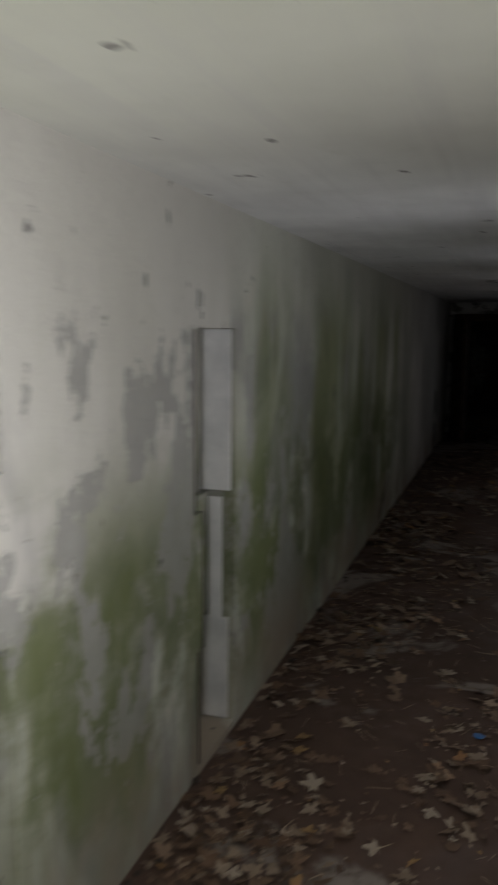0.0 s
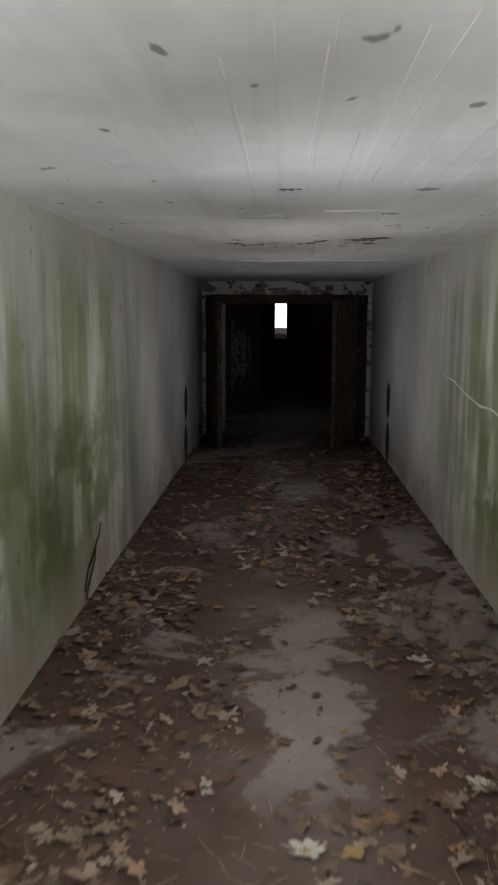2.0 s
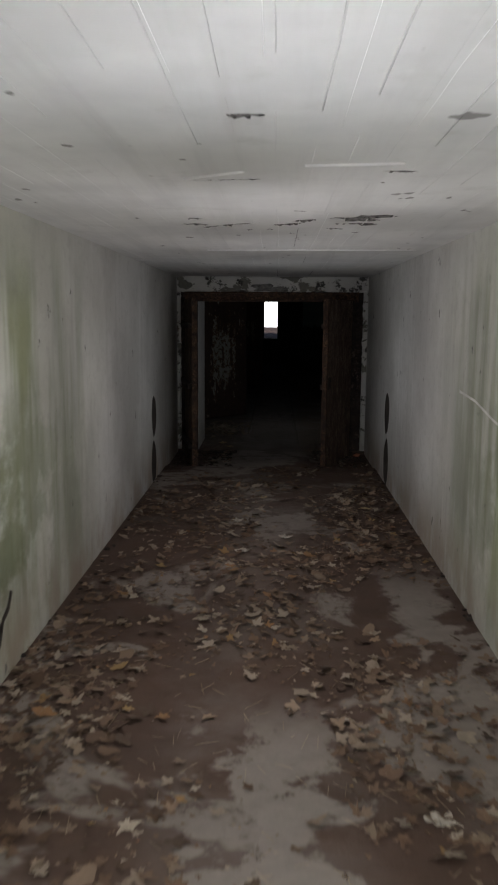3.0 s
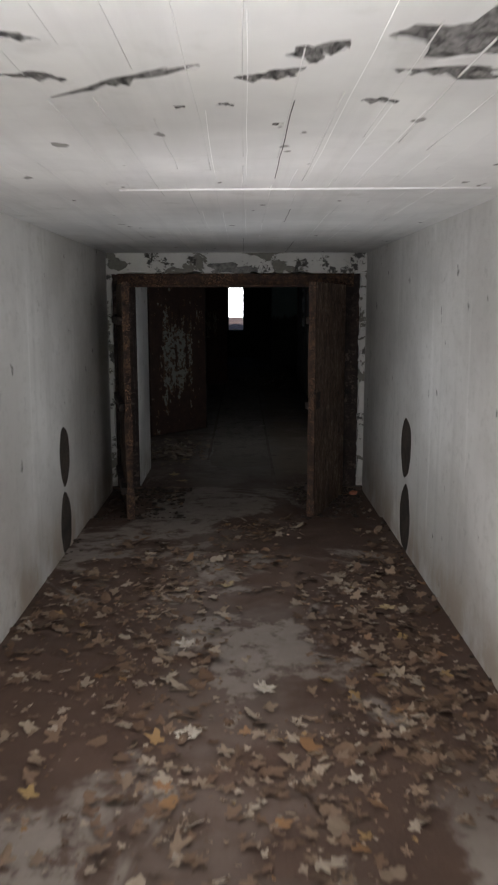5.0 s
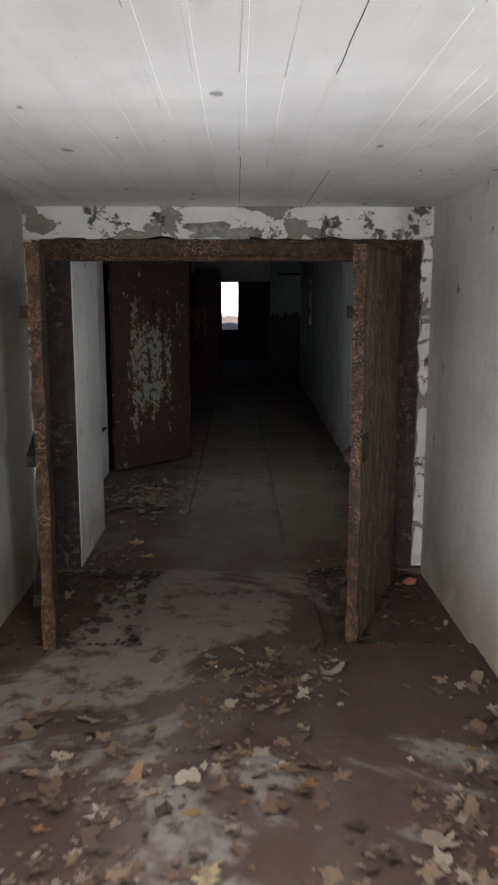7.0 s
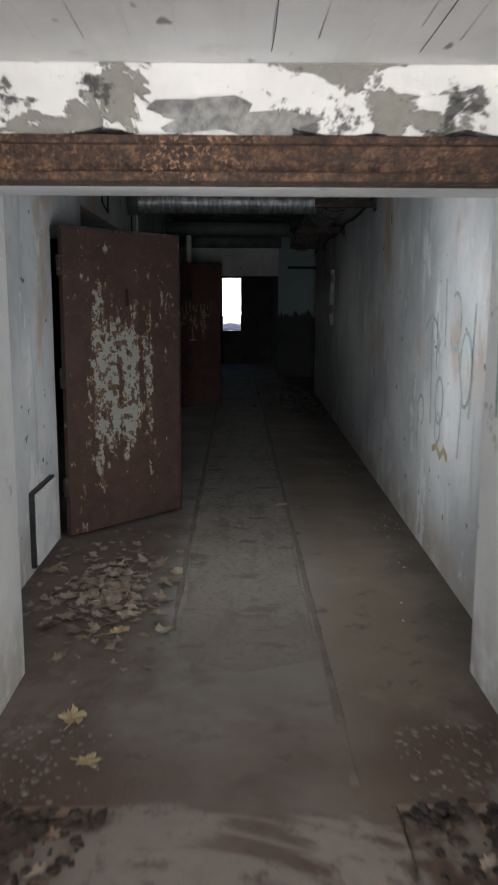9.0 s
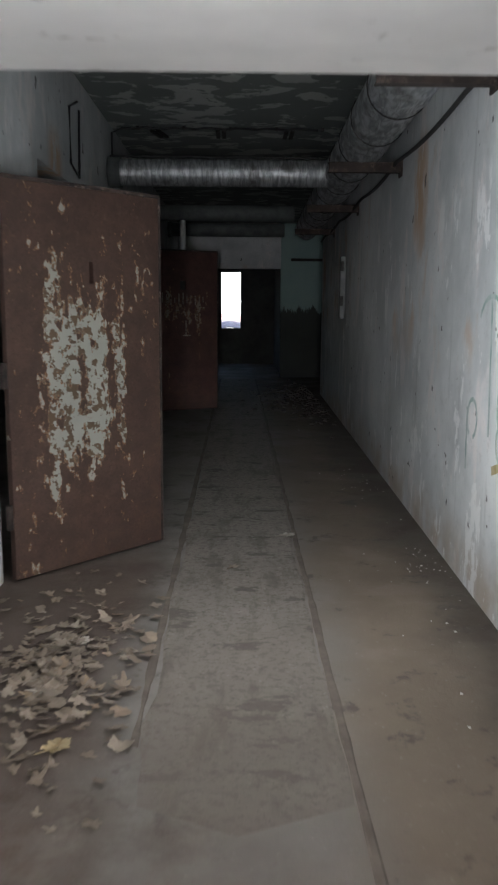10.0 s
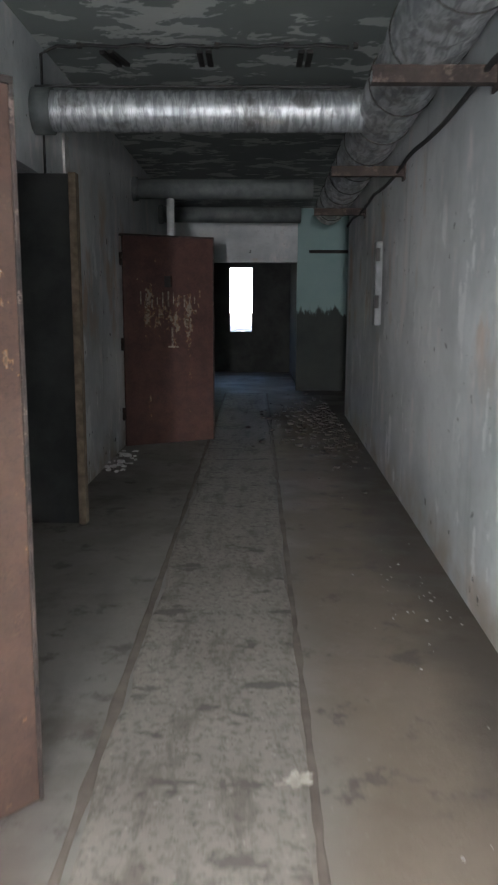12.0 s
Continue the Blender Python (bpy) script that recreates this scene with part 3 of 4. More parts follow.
# added dark strips imitate the shadow inside the niche
for i, (y, z0, z1) in enumerate(((0.022, 1.065, 1.755), (0.102, 0.505, 1.055), (0.052, 0.035, 0.5))):
    structure("niche_edge_%d" % (i + 1), box_bm(XL - 0.1, XL - 0.004, y, y + 0.03, z0, z1, 0.003), SOIL, "dark strip for the shadow along the niche edge", "niche")
# nearly flush dark plugs, coloured for the shade inside the round holes
for i, (sx, y, z, ry, rz) in enumerate(((XL - 0.015, 9.5, 0.69, 0.19, 0.23), (XL - 0.015, 9.47, 0.2, 0.19, 0.26), (XR + 0.003, 9.5, 0.745, 0.2, 0.24), (XR + 0.003, 9.47, 0.23, 0.2, 0.28))):
    structure("wall_pipe_hole_%d" % (i + 1), prism_bm(blob_outline(ry, rz, i, 24, 0.05), Matrix.Translation((sx, y, z)) @ Euler((radians(90), 0, radians(90))).to_matrix().to_4x4(), 0.012), SOIL, "dark plug for the shaded depth of a round pipe hole", "hole")

tc = structure("ceiling_tunnel", box_bm(XL - 0.3, XR + 0.3, ENTRANCE - 0.2, FRAME_Y + 0.02, TH, TH + 0.3), TUNNEL_CEILING, "grey-white limewashed concrete ceiling with board marks", "ceiling")


SPALLS = [(0.40, 5.69, 0.07, 0.022, 0), (0.60, 5.72, 0.17, 0.028, -38), (0.43, 5.43, 0.04, 0.02, 10), (0.92, 5.68, 0.06, 0.035, -30), (1.0, 5.52, 0.055, 0.05, -50),
          (1.30, 5.42, 0.14, 0.13, 10), (1.31, 5.66, 0.13, 0.035, 5), (1.19, 5.9, 0.04, 0.03, 20), (0.81, 5.94, 0.018, 0.02, 0), (0.95, 6.15, 0.016, 0.012, 0), (0.77, 3.27, 0.045, 0.02, 5),
          (0.66, 4.24, 0.11, 0.012, -4), (1.29, 4.06, 0.05, 0.02, 10), (0.70, 5.96, 0.012, 0.012, 0)]


def spall(x, y, rx, ry, a, seed):
    """A broken hollow in the ceiling: a pit cut out and rough aggregate on its floor."""
    deep = 0.02 if rx > 0.1 else 0.012
    m = Matrix.Translation((x, y, TH)) @ pose(0, 0, 0, 0, 0, a)
    outline = blob_outline(rx, ry, seed, 30, 0.5)
    cut(tc, [prism_bm(outline, Matrix.Translation((0, 0, -0.02)) @ m, 0.02 + deep)])
    bm = bmesh.new()
    rings = 7
    grid = [[bm.verts.new(m @ Vector((u * k / rings * 0.99, v * k / rings * 0.99, deep * (0.55 - 0.45 * (k / rings) ** 4) + 0.014 * noise.noise((u * k * 6 + seed, v * k * 6, k * 1.3))))) for u, v in outline] for k in range(1, rings + 1)]
    for p, q in zip(grid, grid[1:]):
        for i in range(len(p)):
            h = (i + 1) % len(p)
            bm.faces.new((p[i], p[h], q[h], q[i]))
    bm.faces.new(grid[0])
    return bm


for i, (x, y, rx, ry, a) in enumerate(SPALLS):
    structure("trim_spall_%d" % (i + 1), spall(x, y, rx, ry, a, i), SPALL, "dark broken concrete where the ceiling has spalled", "spalling")

# raised lime ridges left by the formwork, along and across the ceiling
r = random.Random(11)
for name, segs in (("trim_cross_ridge_1", [(0.33, 7.4, 1.9, 7.33)]), ("trim_cross_ridge_2", [(0.95, 3.94, 1.28, 3.9), (0.52, 4.2, 0.74, 4.05)]),
                   ("trim_long_ridges", [(x + r.uniform(-0.01, 0.01), a, x + r.uniform(-0.01, 0.01), b) for x, a, b in (
                       (0.64, 8.2, 9.3), (0.75, 6.0, 7.2), (0.75, 8.2, 9.8), (0.87, 5.3, 7.15), (0.87, 8.1, 9.6), (0.98, 8.1, 10.3), (1.03, 1.4, 3.4), (1.05, 6.9, 7.5), (1.1, 5.2, 7.2),
                       (1.22, 5.9, 7.2), (1.24, 2.6, 3.4), (1.32, 6.0, 7.3), (1.42, 2.4, 3.3), (1.48, 6.6, 7.3), (1.32, 8.3, 10.2), (1.5, 8.8, 10.4), (0.5, 9.0, 10.6), (0.84, 1.5, 2.8), (0.62, 1.9, 2.9), (0.35, 9.3, 10.2))])):
    bm = bmesh.new()
    for x0, y0, x1, y1 in segs:
        k = max(3, int(math.hypot(x1 - x0, y1 - y0) / 0.3))
        w = 0.009 if name != "trim_long_ridges" else 0.0016
        pts = [(x0 + (x1 - x0) * i / k + r.uniform(-0.003, 0.003), y0 + (y1 - y0) * i / k, TH + 0.001) for i in range(k + 1)]
        tube_bm(pts, w, 6, bm)
    structure(name, bm, WHITE_RIDGE, "thin white lime ridge on the ceiling", "trim")
# faint fins between the formwork boards
bm = bmesh.new()
for i in range(20):
    x, y = XL + 0.1 + 0.118 * i, 1.2 + r.uniform(0, 1.5)
    while y < 11.2:
        b = min(11.3, y + r.uniform(0.5, 2.2))
        tube_bm([(x + r.uniform(-0.003, 0.003), y + (b - y) * k / 4, TH + 0.0005) for k in range(5)], r.choice((0.0012, 0.0018, 0.0028)), 5, bm)
        y = b + r.uniform(0.05, 0.9)
structure("trim_board_fins", bm, TUNNEL_CEILING, "faint raised lines between ceiling boards", "trim")
bm = bmesh.new()
for x, a, b in ((0.98, 5.9, 7.1), (1.1, 8.1, 8.75), (0.86, 9.9, 11.4), (1.25, 10.2, 11.4)):
    tube_bm([(x + r.uniform(-0.0015, 0.0015), a + (b - a) * i / 8, TH) for i in range(9)], 0.0015, 5, bm)
structure("trim_ceiling_cracks", bm, BLACK_STEEL, "fine dark cracks along the ceiling boards", "trim")

# entrance, unseen and assumed: a plain portal that limits daylight, and the ground outside
bm = bmesh.new()
for x0, x1, z0, z1 in ((-6, XL - 0.002, -0.2, 4), (XR + 0.002, 8, -0.2, 4), (XL - 0.002, XR + 0.002, TH + 0.002, 4)):
    box_bm(x0, x1, ENTRANCE - 0.5, ENTRANCE - 0.2, z0, z1, 0, bm)
structure("wall_portal", bm, BARE_CONCRETE, "assumed, unseen grey concrete wall round the tunnel mouth", "wall")
bm = bmesh.new()
for x0, x1, y0, y1 in ((-400, 400, -400, ENTRANCE - 0.2), (-400, -7, ENTRANCE - 0.2, 400), (9, 400, ENTRANCE - 0.2, 400), (-7, 9, 32.6, 400)):
    bm.faces.new([bm.verts.new(p) for p in ((x0, y0, -0.06), (x1, y0, -0.06), (x1, y1, -0.06), (x0, y1, -0.06))])
structure("ground", bm, SOIL, "dark leaf-strewn soil outside the bunker", "ground")

# ---- the frame wall between tunnel and corridor ----
JL, JR, SOF0, SOF1 = -0.155, 1.795, 1.927, 2.01
bm = box_bm(XL - 0.3, JL, FRAME_Y + 0.06, BACK_Y, -0.3, ROOM_H + 0.2)
box_bm(JR, XR + 0.3, FRAME_Y + 0.06, BACK_Y, -0.3, ROOM_H + 0.2, 0, bm)
vs = [bm.verts.new((x, y, z)) for x in (JL, JR) for y, z in ((FRAME_Y + 0.12, SOF0), (BACK_Y, SOF1), (BACK_Y, ROOM_H + 0.2), (FRAME_Y + 0.12, ROOM_H + 0.2))]
for f in ((0, 1, 2, 3), (4, 5, 6, 7), (0, 1, 5, 4), (1, 2, 6, 5), (2, 3, 7, 6), (3, 0, 4, 7)):
    bm.faces.new([vs[i] for i in f])
structure("wall_frame", bm, JAMB, "thick white-painted concrete wall with a wide opening", "wall")


def ragged_band(x0, x1, z0, z1, y, thick, seed, n=48):
    """A plaster band whose lower edge has broken away unevenly."""
    bm = bmesh.new()
    r = random.Random(seed)
    cols = []
    for i in range(n + 1):
        x = x0 + (x1 - x0) * i / n
        zb = z0 + 0.018 * math.sin(i * 0.9 + seed) * math.sin(i * 0.31) + r.uniform(-0.008, 0.008)
        cols.append([bm.verts.new((x, yy, zz)) for yy, zz in ((y, zb), (y, z1), (y + thick, z1), (y + thick, zb))])
    for p, q in zip(cols, cols[1:]):
        for k in range(4):
            bm.faces.new((p[k], q[k], q[(k + 1) % 4], p[(k + 1) % 4]))
    bm.faces.new(cols[0][::-1])
    bm.faces.new(cols[-1])
    return bm


structure("wall_lintel_face", ragged_band(XL + 0.002, XR - 0.002, 2.05, TH - 0.002, FRAME_Y, 0.12, 3), PEEL, "peeling white limewash on grey render over the door frame", "lintel")
for name, x0, x1 in (("trim_jamb_1", XL + 0.003, XL + 0.045), ("trim_jamb_2", XR - 0.06, XR - 0.003)):
    bm = bmesh.new()
    rr = random.Random(x0)
    n = 36
    cols = []
    inner = x1 if x0 < 0 else x0
    outer = x0 if x0 < 0 else x1
    for i in range(n + 1):
        z = 0.1 + 1.95 * i / n
        e = inner + rr.uniform(-0.012, 0.012)
        cols.append([bm.verts.new(p) for p in ((outer, FRAME_Y, z), (e, FRAME_Y, z), (e, FRAME_Y + 0.09, z), (outer, FRAME_Y + 0.09, z))])
    for p, q in zip(cols, cols[1:]):
        for k in range(4):
            bm.faces.new((p[k], q[k], q[(k + 1) % 4], p[(k + 1) % 4]))
    bm.faces.new(cols[0][::-1])
    bm.faces.new(cols[-1])
    structure(name, bm, PEEL, "flaking white plaster strip beside the steel frame", "jamb")

patch = prism_bm(blob_outline(0.2, 0.05, 9, 34, 0.4), Matrix.Translation((0.74, FRAME_Y + 0.02, 2.095)) @ Euler((radians(90), 0, 0)).to_matrix().to_4x4(), 0.026)
structure("trim_bare_render", patch, BARE_CONCRETE, "bare grey render where the limewash fell off", "lintel")


def steel_frame():
    """Rusted rolled channel round the opening."""
    t = thing("steel_door_frame", "rusted steel channel frame set in the opening", "door frame")
    bm = box_bm(XL + 0.1, XR - 0.12, FRAME_Y + 0.015, FRAME_Y + 0.11, 1.925, 2.045, 0.006)
    box_bm(XL + 0.1, XR - 0.12, FRAME_Y - 0.012, FRAME_Y + 0.02, 1.925, 1.95, 0.004, bm)
    box_bm(XL + 0.1, XR - 0.12, FRAME_Y - 0.012, FRAME_Y + 0.02, 2.025, 2.048, 0.004, bm)
    part("lintel_channel", bm, RUST, t, "orange and brown rust on a steel channel")
    for x0, x1 in ((XL + 0.05, JL - 0.003), (JR + 0.003, XR - 0.063)):
        bm = box_bm(x0, x1, FRAME_Y + 0.02, FRAME_Y + 0.055, -0.16, 2.046, 0.004)
        for z in (0.25, 0.6, 0.95, 1.3, 1.65):
            box_bm(x0 + 0.03, x1 - 0.03, FRAME_Y + 0.005, FRAME_Y + 0.025, z, z + 0.22, 0.004, bm)
        part("post", bm, DARK_RUST, t, "dark rusted post with welded plates")
    return t


steel_frame()


def blast_leaf(hinge, free, face):
    """A heavy steel leaf, standing open toward the tunnel: plate, folded edge, ribs on its back, hinges, pull ring."""
    d = Vector((free[0] - hinge[0], free[1] - hinge[1], 0))
    w, a = d.length, math.degrees(math.atan2(d.y, d.x))
    t = thing("blast_door_leaf", "heavily rusted steel blast door leaf standing open", "door", "leaves of the blast door", pose(hinge[0], hinge[1], -0.1, 0, 0, a))
    h = 2.04
    part("plate", box_bm(0.02, w, -0.02, 0.02, 0.0, h, 0.006), STREAK_RUST, t)
    bm = bmesh.new()
    r = random.Random(face + 3)
    cols = []
    for i in range(31):
        z = h * i / 30
        k = r.uniform(-0.006, 0.006)
        cols.append([bm.verts.new(p) for p in ((w - 0.03, -0.026, z), (w + 0.012 + k, -0.028 + k, z), (w + 0.012 - k, 0.028 - k, z), (w - 0.03, 0.026, z))])
    for p, q in zip(cols, cols[1:]):
        for k in range(4):
            bm.faces.new((p[k], q[k], q[(k + 1) % 4], p[(k + 1) % 4]))
    bm.faces.new(cols[0][::-1])
    bm.faces.new(cols[-1])
    part("edge_channel", bm, RUST, t, "orange rusted folded edge")
    y0, y1 = -0.07, -0.021
    for z in (0.3, 1.0, 1.7):
        part("rib", box_bm(0.06, w - 0.04, y0, y1, z, z + 0.06, 0.005), DARK_RUST, t)
    for z in (0.35, 1.6):
        part("hinge", tube_bm([(0, 0, z), (0, 0, z + 0.18)], 0.035, 12), DARK_RUST, t)
    part("lock_plate", box_bm(w - 0.17, w - 0.06, 0.02, 0.028, 1.0, 1.14, 0.003), DARK_RUST, t, "dark rusted lock plate")
    if face > 0:
        ring = [(0.35 * w + 0.05 * math.cos(q), 0.035, 0.95 + 0.07 * math.sin(q)) for q in [k * math.pi / 8 for k in range(17)]]
        part("pull_ring", tube_bm(ring, 0.009, 8), BLACK_STEEL, t, "dark iron pull ring")
    return t


blast_leaf((1.80, 11.4), (1.42, 10.4), -1)
blast_leaf((-0.3, 11.4), (-0.08, 10.32), 1)

# ---- the corridor ----


def east(y):
    """Face of the corridor's east wall, which runs slightly off the axis."""
    return 2.0 + 0.022 * (y - 14)


bm = prism_bm([(east(BACK_Y), BACK_Y), (2.45, BACK_Y), (2.6, 24.2), (east(24.2), 24.2)], Matrix.Translation((0, 0, -0.2)), ROOM_H + 0.2)
structure("wall_corridor_east", bm, CORRIDOR_WALL, "pale blue-grey distempered corridor wall with stains", "wall")
bm = box_bm(ROOM_L - 0.3, ROOM_L, BACK_Y, 14.53, -0.2, ROOM_H)
box_bm(ROOM_L - 0.3, ROOM_L, 14.53, 15.6, 2.1, ROOM_H, 0, bm)
box_bm(ROOM_L - 0.3, ROOM_L, 15.6, 19.15, 2.36, ROOM_H, 0, bm)
box_bm(ROOM_L - 0.3, ROOM_L, 19.15, END_Y, -0.2, ROOM_H, 0, bm)
structure("wall_corridor_west", bm, CORRIDOR_WALL, "pale blue-grey corridor wall with a wide doorway", "wall")
structure("ceiling_corridor", box_bm(-4.0, 2.9, BACK_Y - 0.4, 32.6, ROOM_H, ROOM_H + 0.3), CORRIDOR_CEILING, "grey-green ceiling paint flaking off in patches", "ceiling")
# side room behind the doorway, its lack of light put into the wall colour
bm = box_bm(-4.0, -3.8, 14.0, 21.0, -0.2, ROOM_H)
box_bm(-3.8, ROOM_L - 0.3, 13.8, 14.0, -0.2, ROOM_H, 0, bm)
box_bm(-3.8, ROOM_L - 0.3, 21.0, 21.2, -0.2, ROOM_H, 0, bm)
structure("wall_side_room", bm, UNLIT_ROOM, "plaster walls of a side room, coloured dark as unlit", "wall")
# end of the corridor: teal wall, doorway, passage and far opening
bm = box_bm(1.7, 2.9, END_Y, END_Y + 0.25, -0.2, ROOM_H)
structure("wall_teal", bm, TEAL, "teal painted wall with a ragged dark lower part", "wall")
bm = box_bm(-0.75, 1.698, END_Y, END_Y + 0.25, 2.27, ROOM_H)
box_bm(-0.75, 0.2, END_Y, END_Y + 0.25, -0.2, 2.27, 0, bm)
structure("wall_end", bm, CORRIDOR_WALL, "grey-green wall with a doorway at the corridor end", "wall")
bm = box_bm(2.6, 2.9, 24.2, END_Y, -0.2, ROOM_H)
box_bm(2.602, 2.9, 24.0, 24.2, -0.2, ROOM_H, 0, bm)
structure("wall_recess", bm, CORRIDOR_WALL, "grey wall of a recess beside the corridor", "wall")
# passage and far wall take the same darkened colour in place of shade
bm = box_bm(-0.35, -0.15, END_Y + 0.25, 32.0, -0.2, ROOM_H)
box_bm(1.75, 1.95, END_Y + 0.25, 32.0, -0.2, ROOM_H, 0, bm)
structure("wall_passage", bm, UNLIT_ROOM, "plaster walls of the end passage, coloured dark as unlit", "wall")
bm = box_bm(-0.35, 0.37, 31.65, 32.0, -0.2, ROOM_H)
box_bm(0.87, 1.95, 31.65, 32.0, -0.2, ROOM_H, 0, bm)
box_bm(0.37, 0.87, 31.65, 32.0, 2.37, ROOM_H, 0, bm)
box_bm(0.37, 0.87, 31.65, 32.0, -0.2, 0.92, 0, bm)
structure("wall_far", bm, UNLIT_ROOM, "far wall, coloured dark as unlit, with a narrow bright opening", "wall")
bm = bmesh.new()
bm.faces.new([bm.verts.new(p) for p in ((-7, 95, -1), (8, 95, -1), (8, 95, 7), (-7, 95, 7))])
glow = Nodes("bright_overcast_distance", 1.0)
glow.b.inputs["Emission Color"].default_value = (0.97, 0.98, 1, 1)
glow.b.inputs["Emission Strength"].default_value = GLOW
structure("backdrop", bm, glow.done((0.8, 0.8, 0.8)), "bright overcast distance", "backdrop")


def mound():
    bm = bmesh.new()
    n, m = 14, 14
    g = [[bm.verts.new((-2 + 6 * i / n, 32.05 + 6 * j / m, 0.9 + 0.35 * j / m + 0.14 * noise.noise((i * 0.9, j * 0.8, 3)))) for j in range(m + 1)] for i in range(n + 1)]
    for i in range(n):
        for j in range(m):
            bm.faces.new((g[i][j], g[i + 1][j], g[i + 1][j + 1], g[i][j + 1]))
    return bm


structure("ground_bank", mound(), OUTSIDE, "pale leaf-strewn bank outside the far opening", "ground")


# ---- steel doors ----
def steel_door(name, label, hinge, free, h, material, slot, sw, sh):
    d = Vector((free[0] - hinge[0], free[1] - hinge[1], 0))
    w, a = d.length, math.degrees(math.atan2(d.y, d.x))
    t = thing(name, label, "door", "steel doors of the corridor", pose(hinge[0], hinge[1], 0.02, 0, 0, a))
    leaf = part("leaf", box_bm(0.02, w, -0.022, 0.022, 0, h, 0.006), material, t)
    cut(leaf, [box_bm(slot[0] - sw, slot[0] + sw, -0.1, 0.1, slot[1] - sh, slot[1] + sh)])
    # black sheet added behind the cut so that the slot looks dark
    part("slot_plate", box_bm(slot[0] - sw - 0.02, slot[0] + sw + 0.02, 0.023, 0.03, slot[1] - sh - 0.03, slot[1] + sh + 0.03), BLACK_STEEL, t, "black sheet for the darkness behind the slot")
    bm = box_bm(0.0, w + 0.012, -0.028, 0.05, h, h + 0.02, 0.003)
    box_bm(w - 0.002, w + 0.012, -0.028, 0.05, 0, h, 0.003, bm)
    part("edge_strip", bm, DARK_RUST, t, "dark rusted edge strip")
    for z in (0.28, 1.02, h - 0.3):
        part("hinge", tube_bm([(0, -0.012, z), (0, -0.012, z + 0.13)], 0.018, 10), DARK_RUST, t)
    return t


steel_door("steel_door", "brown steel door, paint peeling to pale grey, standing ajar", (-0.40, 14.5), (0.31, 15.28), 2.06, DOOR_BROWN, (0.56, 1.62), 0.014, 0.06)
red_door = steel_door("steel_door", "red-brown scratched steel door standing half open", (-0.43, 21.5), (0.49, 22.0), 2.2, DOOR_RED, (0.52, 1.74), 0.045, 0.06)

bm = bmesh.new()
r = random.Random(17)
for i in range(11):
    x = 0.2 + 0.062 * i
    box_bm(x, x + r.uniform(0.008, 0.018), -0.0255, -0.021, 1.46 + r.uniform(0, 0.05), 1.62 + r.uniform(-0.07, 0.02), 0, bm)
box_bm(0.55, 0.57, -0.0255, -0.021, 1.06, 1.26, 0, bm)
box_bm(0.51, 0.63, -0.0255, -0.021, 1.04, 1.058, 0, bm)
part("scratched_marks", bm, CHALK, red_door, "rows of pale scratched strokes")


def doorway_trim():
    t = thing("door_surround", "broken wooden and white plaster surround of a doorway", "door frame")
    part("timber_jamb", box_bm(-0.25, -0.2, 18.44, 18.54, 0.0, 2.36, 0.006), WOOD, t, "weathered timber jamb")
    bm = bmesh.new()
    r = random.Random(8)
    cols = []
    for i in range(41):
        z = 0.25 + 2.5 * i / 40
        a, b = 19.17 + r.uniform(-0.01, 0.01), 19.32 + 0.06 * math.sin(i * 0.5) * math.sin(i * 0.17) + r.uniform(-0.03, 0.03)
        cols.append([bm.verts.new(p) for p in ((ROOM_L - 0.002, a, z), (ROOM_L + 0.02, a, z), (ROOM_L + 0.014, b, z), (ROOM_L - 0.002, b, z))])
    for p, q in zip(cols, cols[1:]):
        for k in range(4):
            bm.faces.new((p[k], q[k], q[(k + 1) % 4], p[(k + 1) % 4]))
    bm.faces.new(cols[0][::-1])
    bm.faces.new(cols[-1])
    part("plaster_edge", bm, CHIP, t, "broken white plaster edge")
    # added board: doorway's darkness as colour, covers the lit wall end behind
    part("door_stop", box_bm(ROOM_L - 0.3, -0.251, 18.48, 18.53, 0.0, 2.358, 0.004), UNLIT_ROOM, t, "added dark board for the unlit doorway beside the jamb")
    return t


doorway_trim()


def wall_hatch():
    t = thing("wall_hatch", "grey painted steel hatch with a dark rim on the wall", "hatch")
    part("rim", box_bm(ROOM_L - 0.002, ROOM_L + 0.03, 13.74, 14.28, 0.04, 0.5, 0.004), BLACK_STEEL, t, "dark steel rim")
    part("panel", box_bm(ROOM_L + 0.028, ROOM_L + 0.042, 13.76, 14.26, 0.055, 0.485, 0.003), WHITE_BOARD, t)
    return t


wall_hatch()

t = thing("fuse_board", "narrow white board with two dark catches on the wall", "board")
part("board", box_bm(east(20.7) - 0.06, east(20.7) + 0.01, 20.66, 20.8, 1.33, 2.1, 0.006), GREY_BOARD, t)
for z in (1.55, 1.98):
    part("catch", box_bm(east(20.7) - 0.065, east(20.7) - 0.025, 20.645, 20.662, z - 0.06, z + 0.06, 0.004), BLACK_STEEL, t)


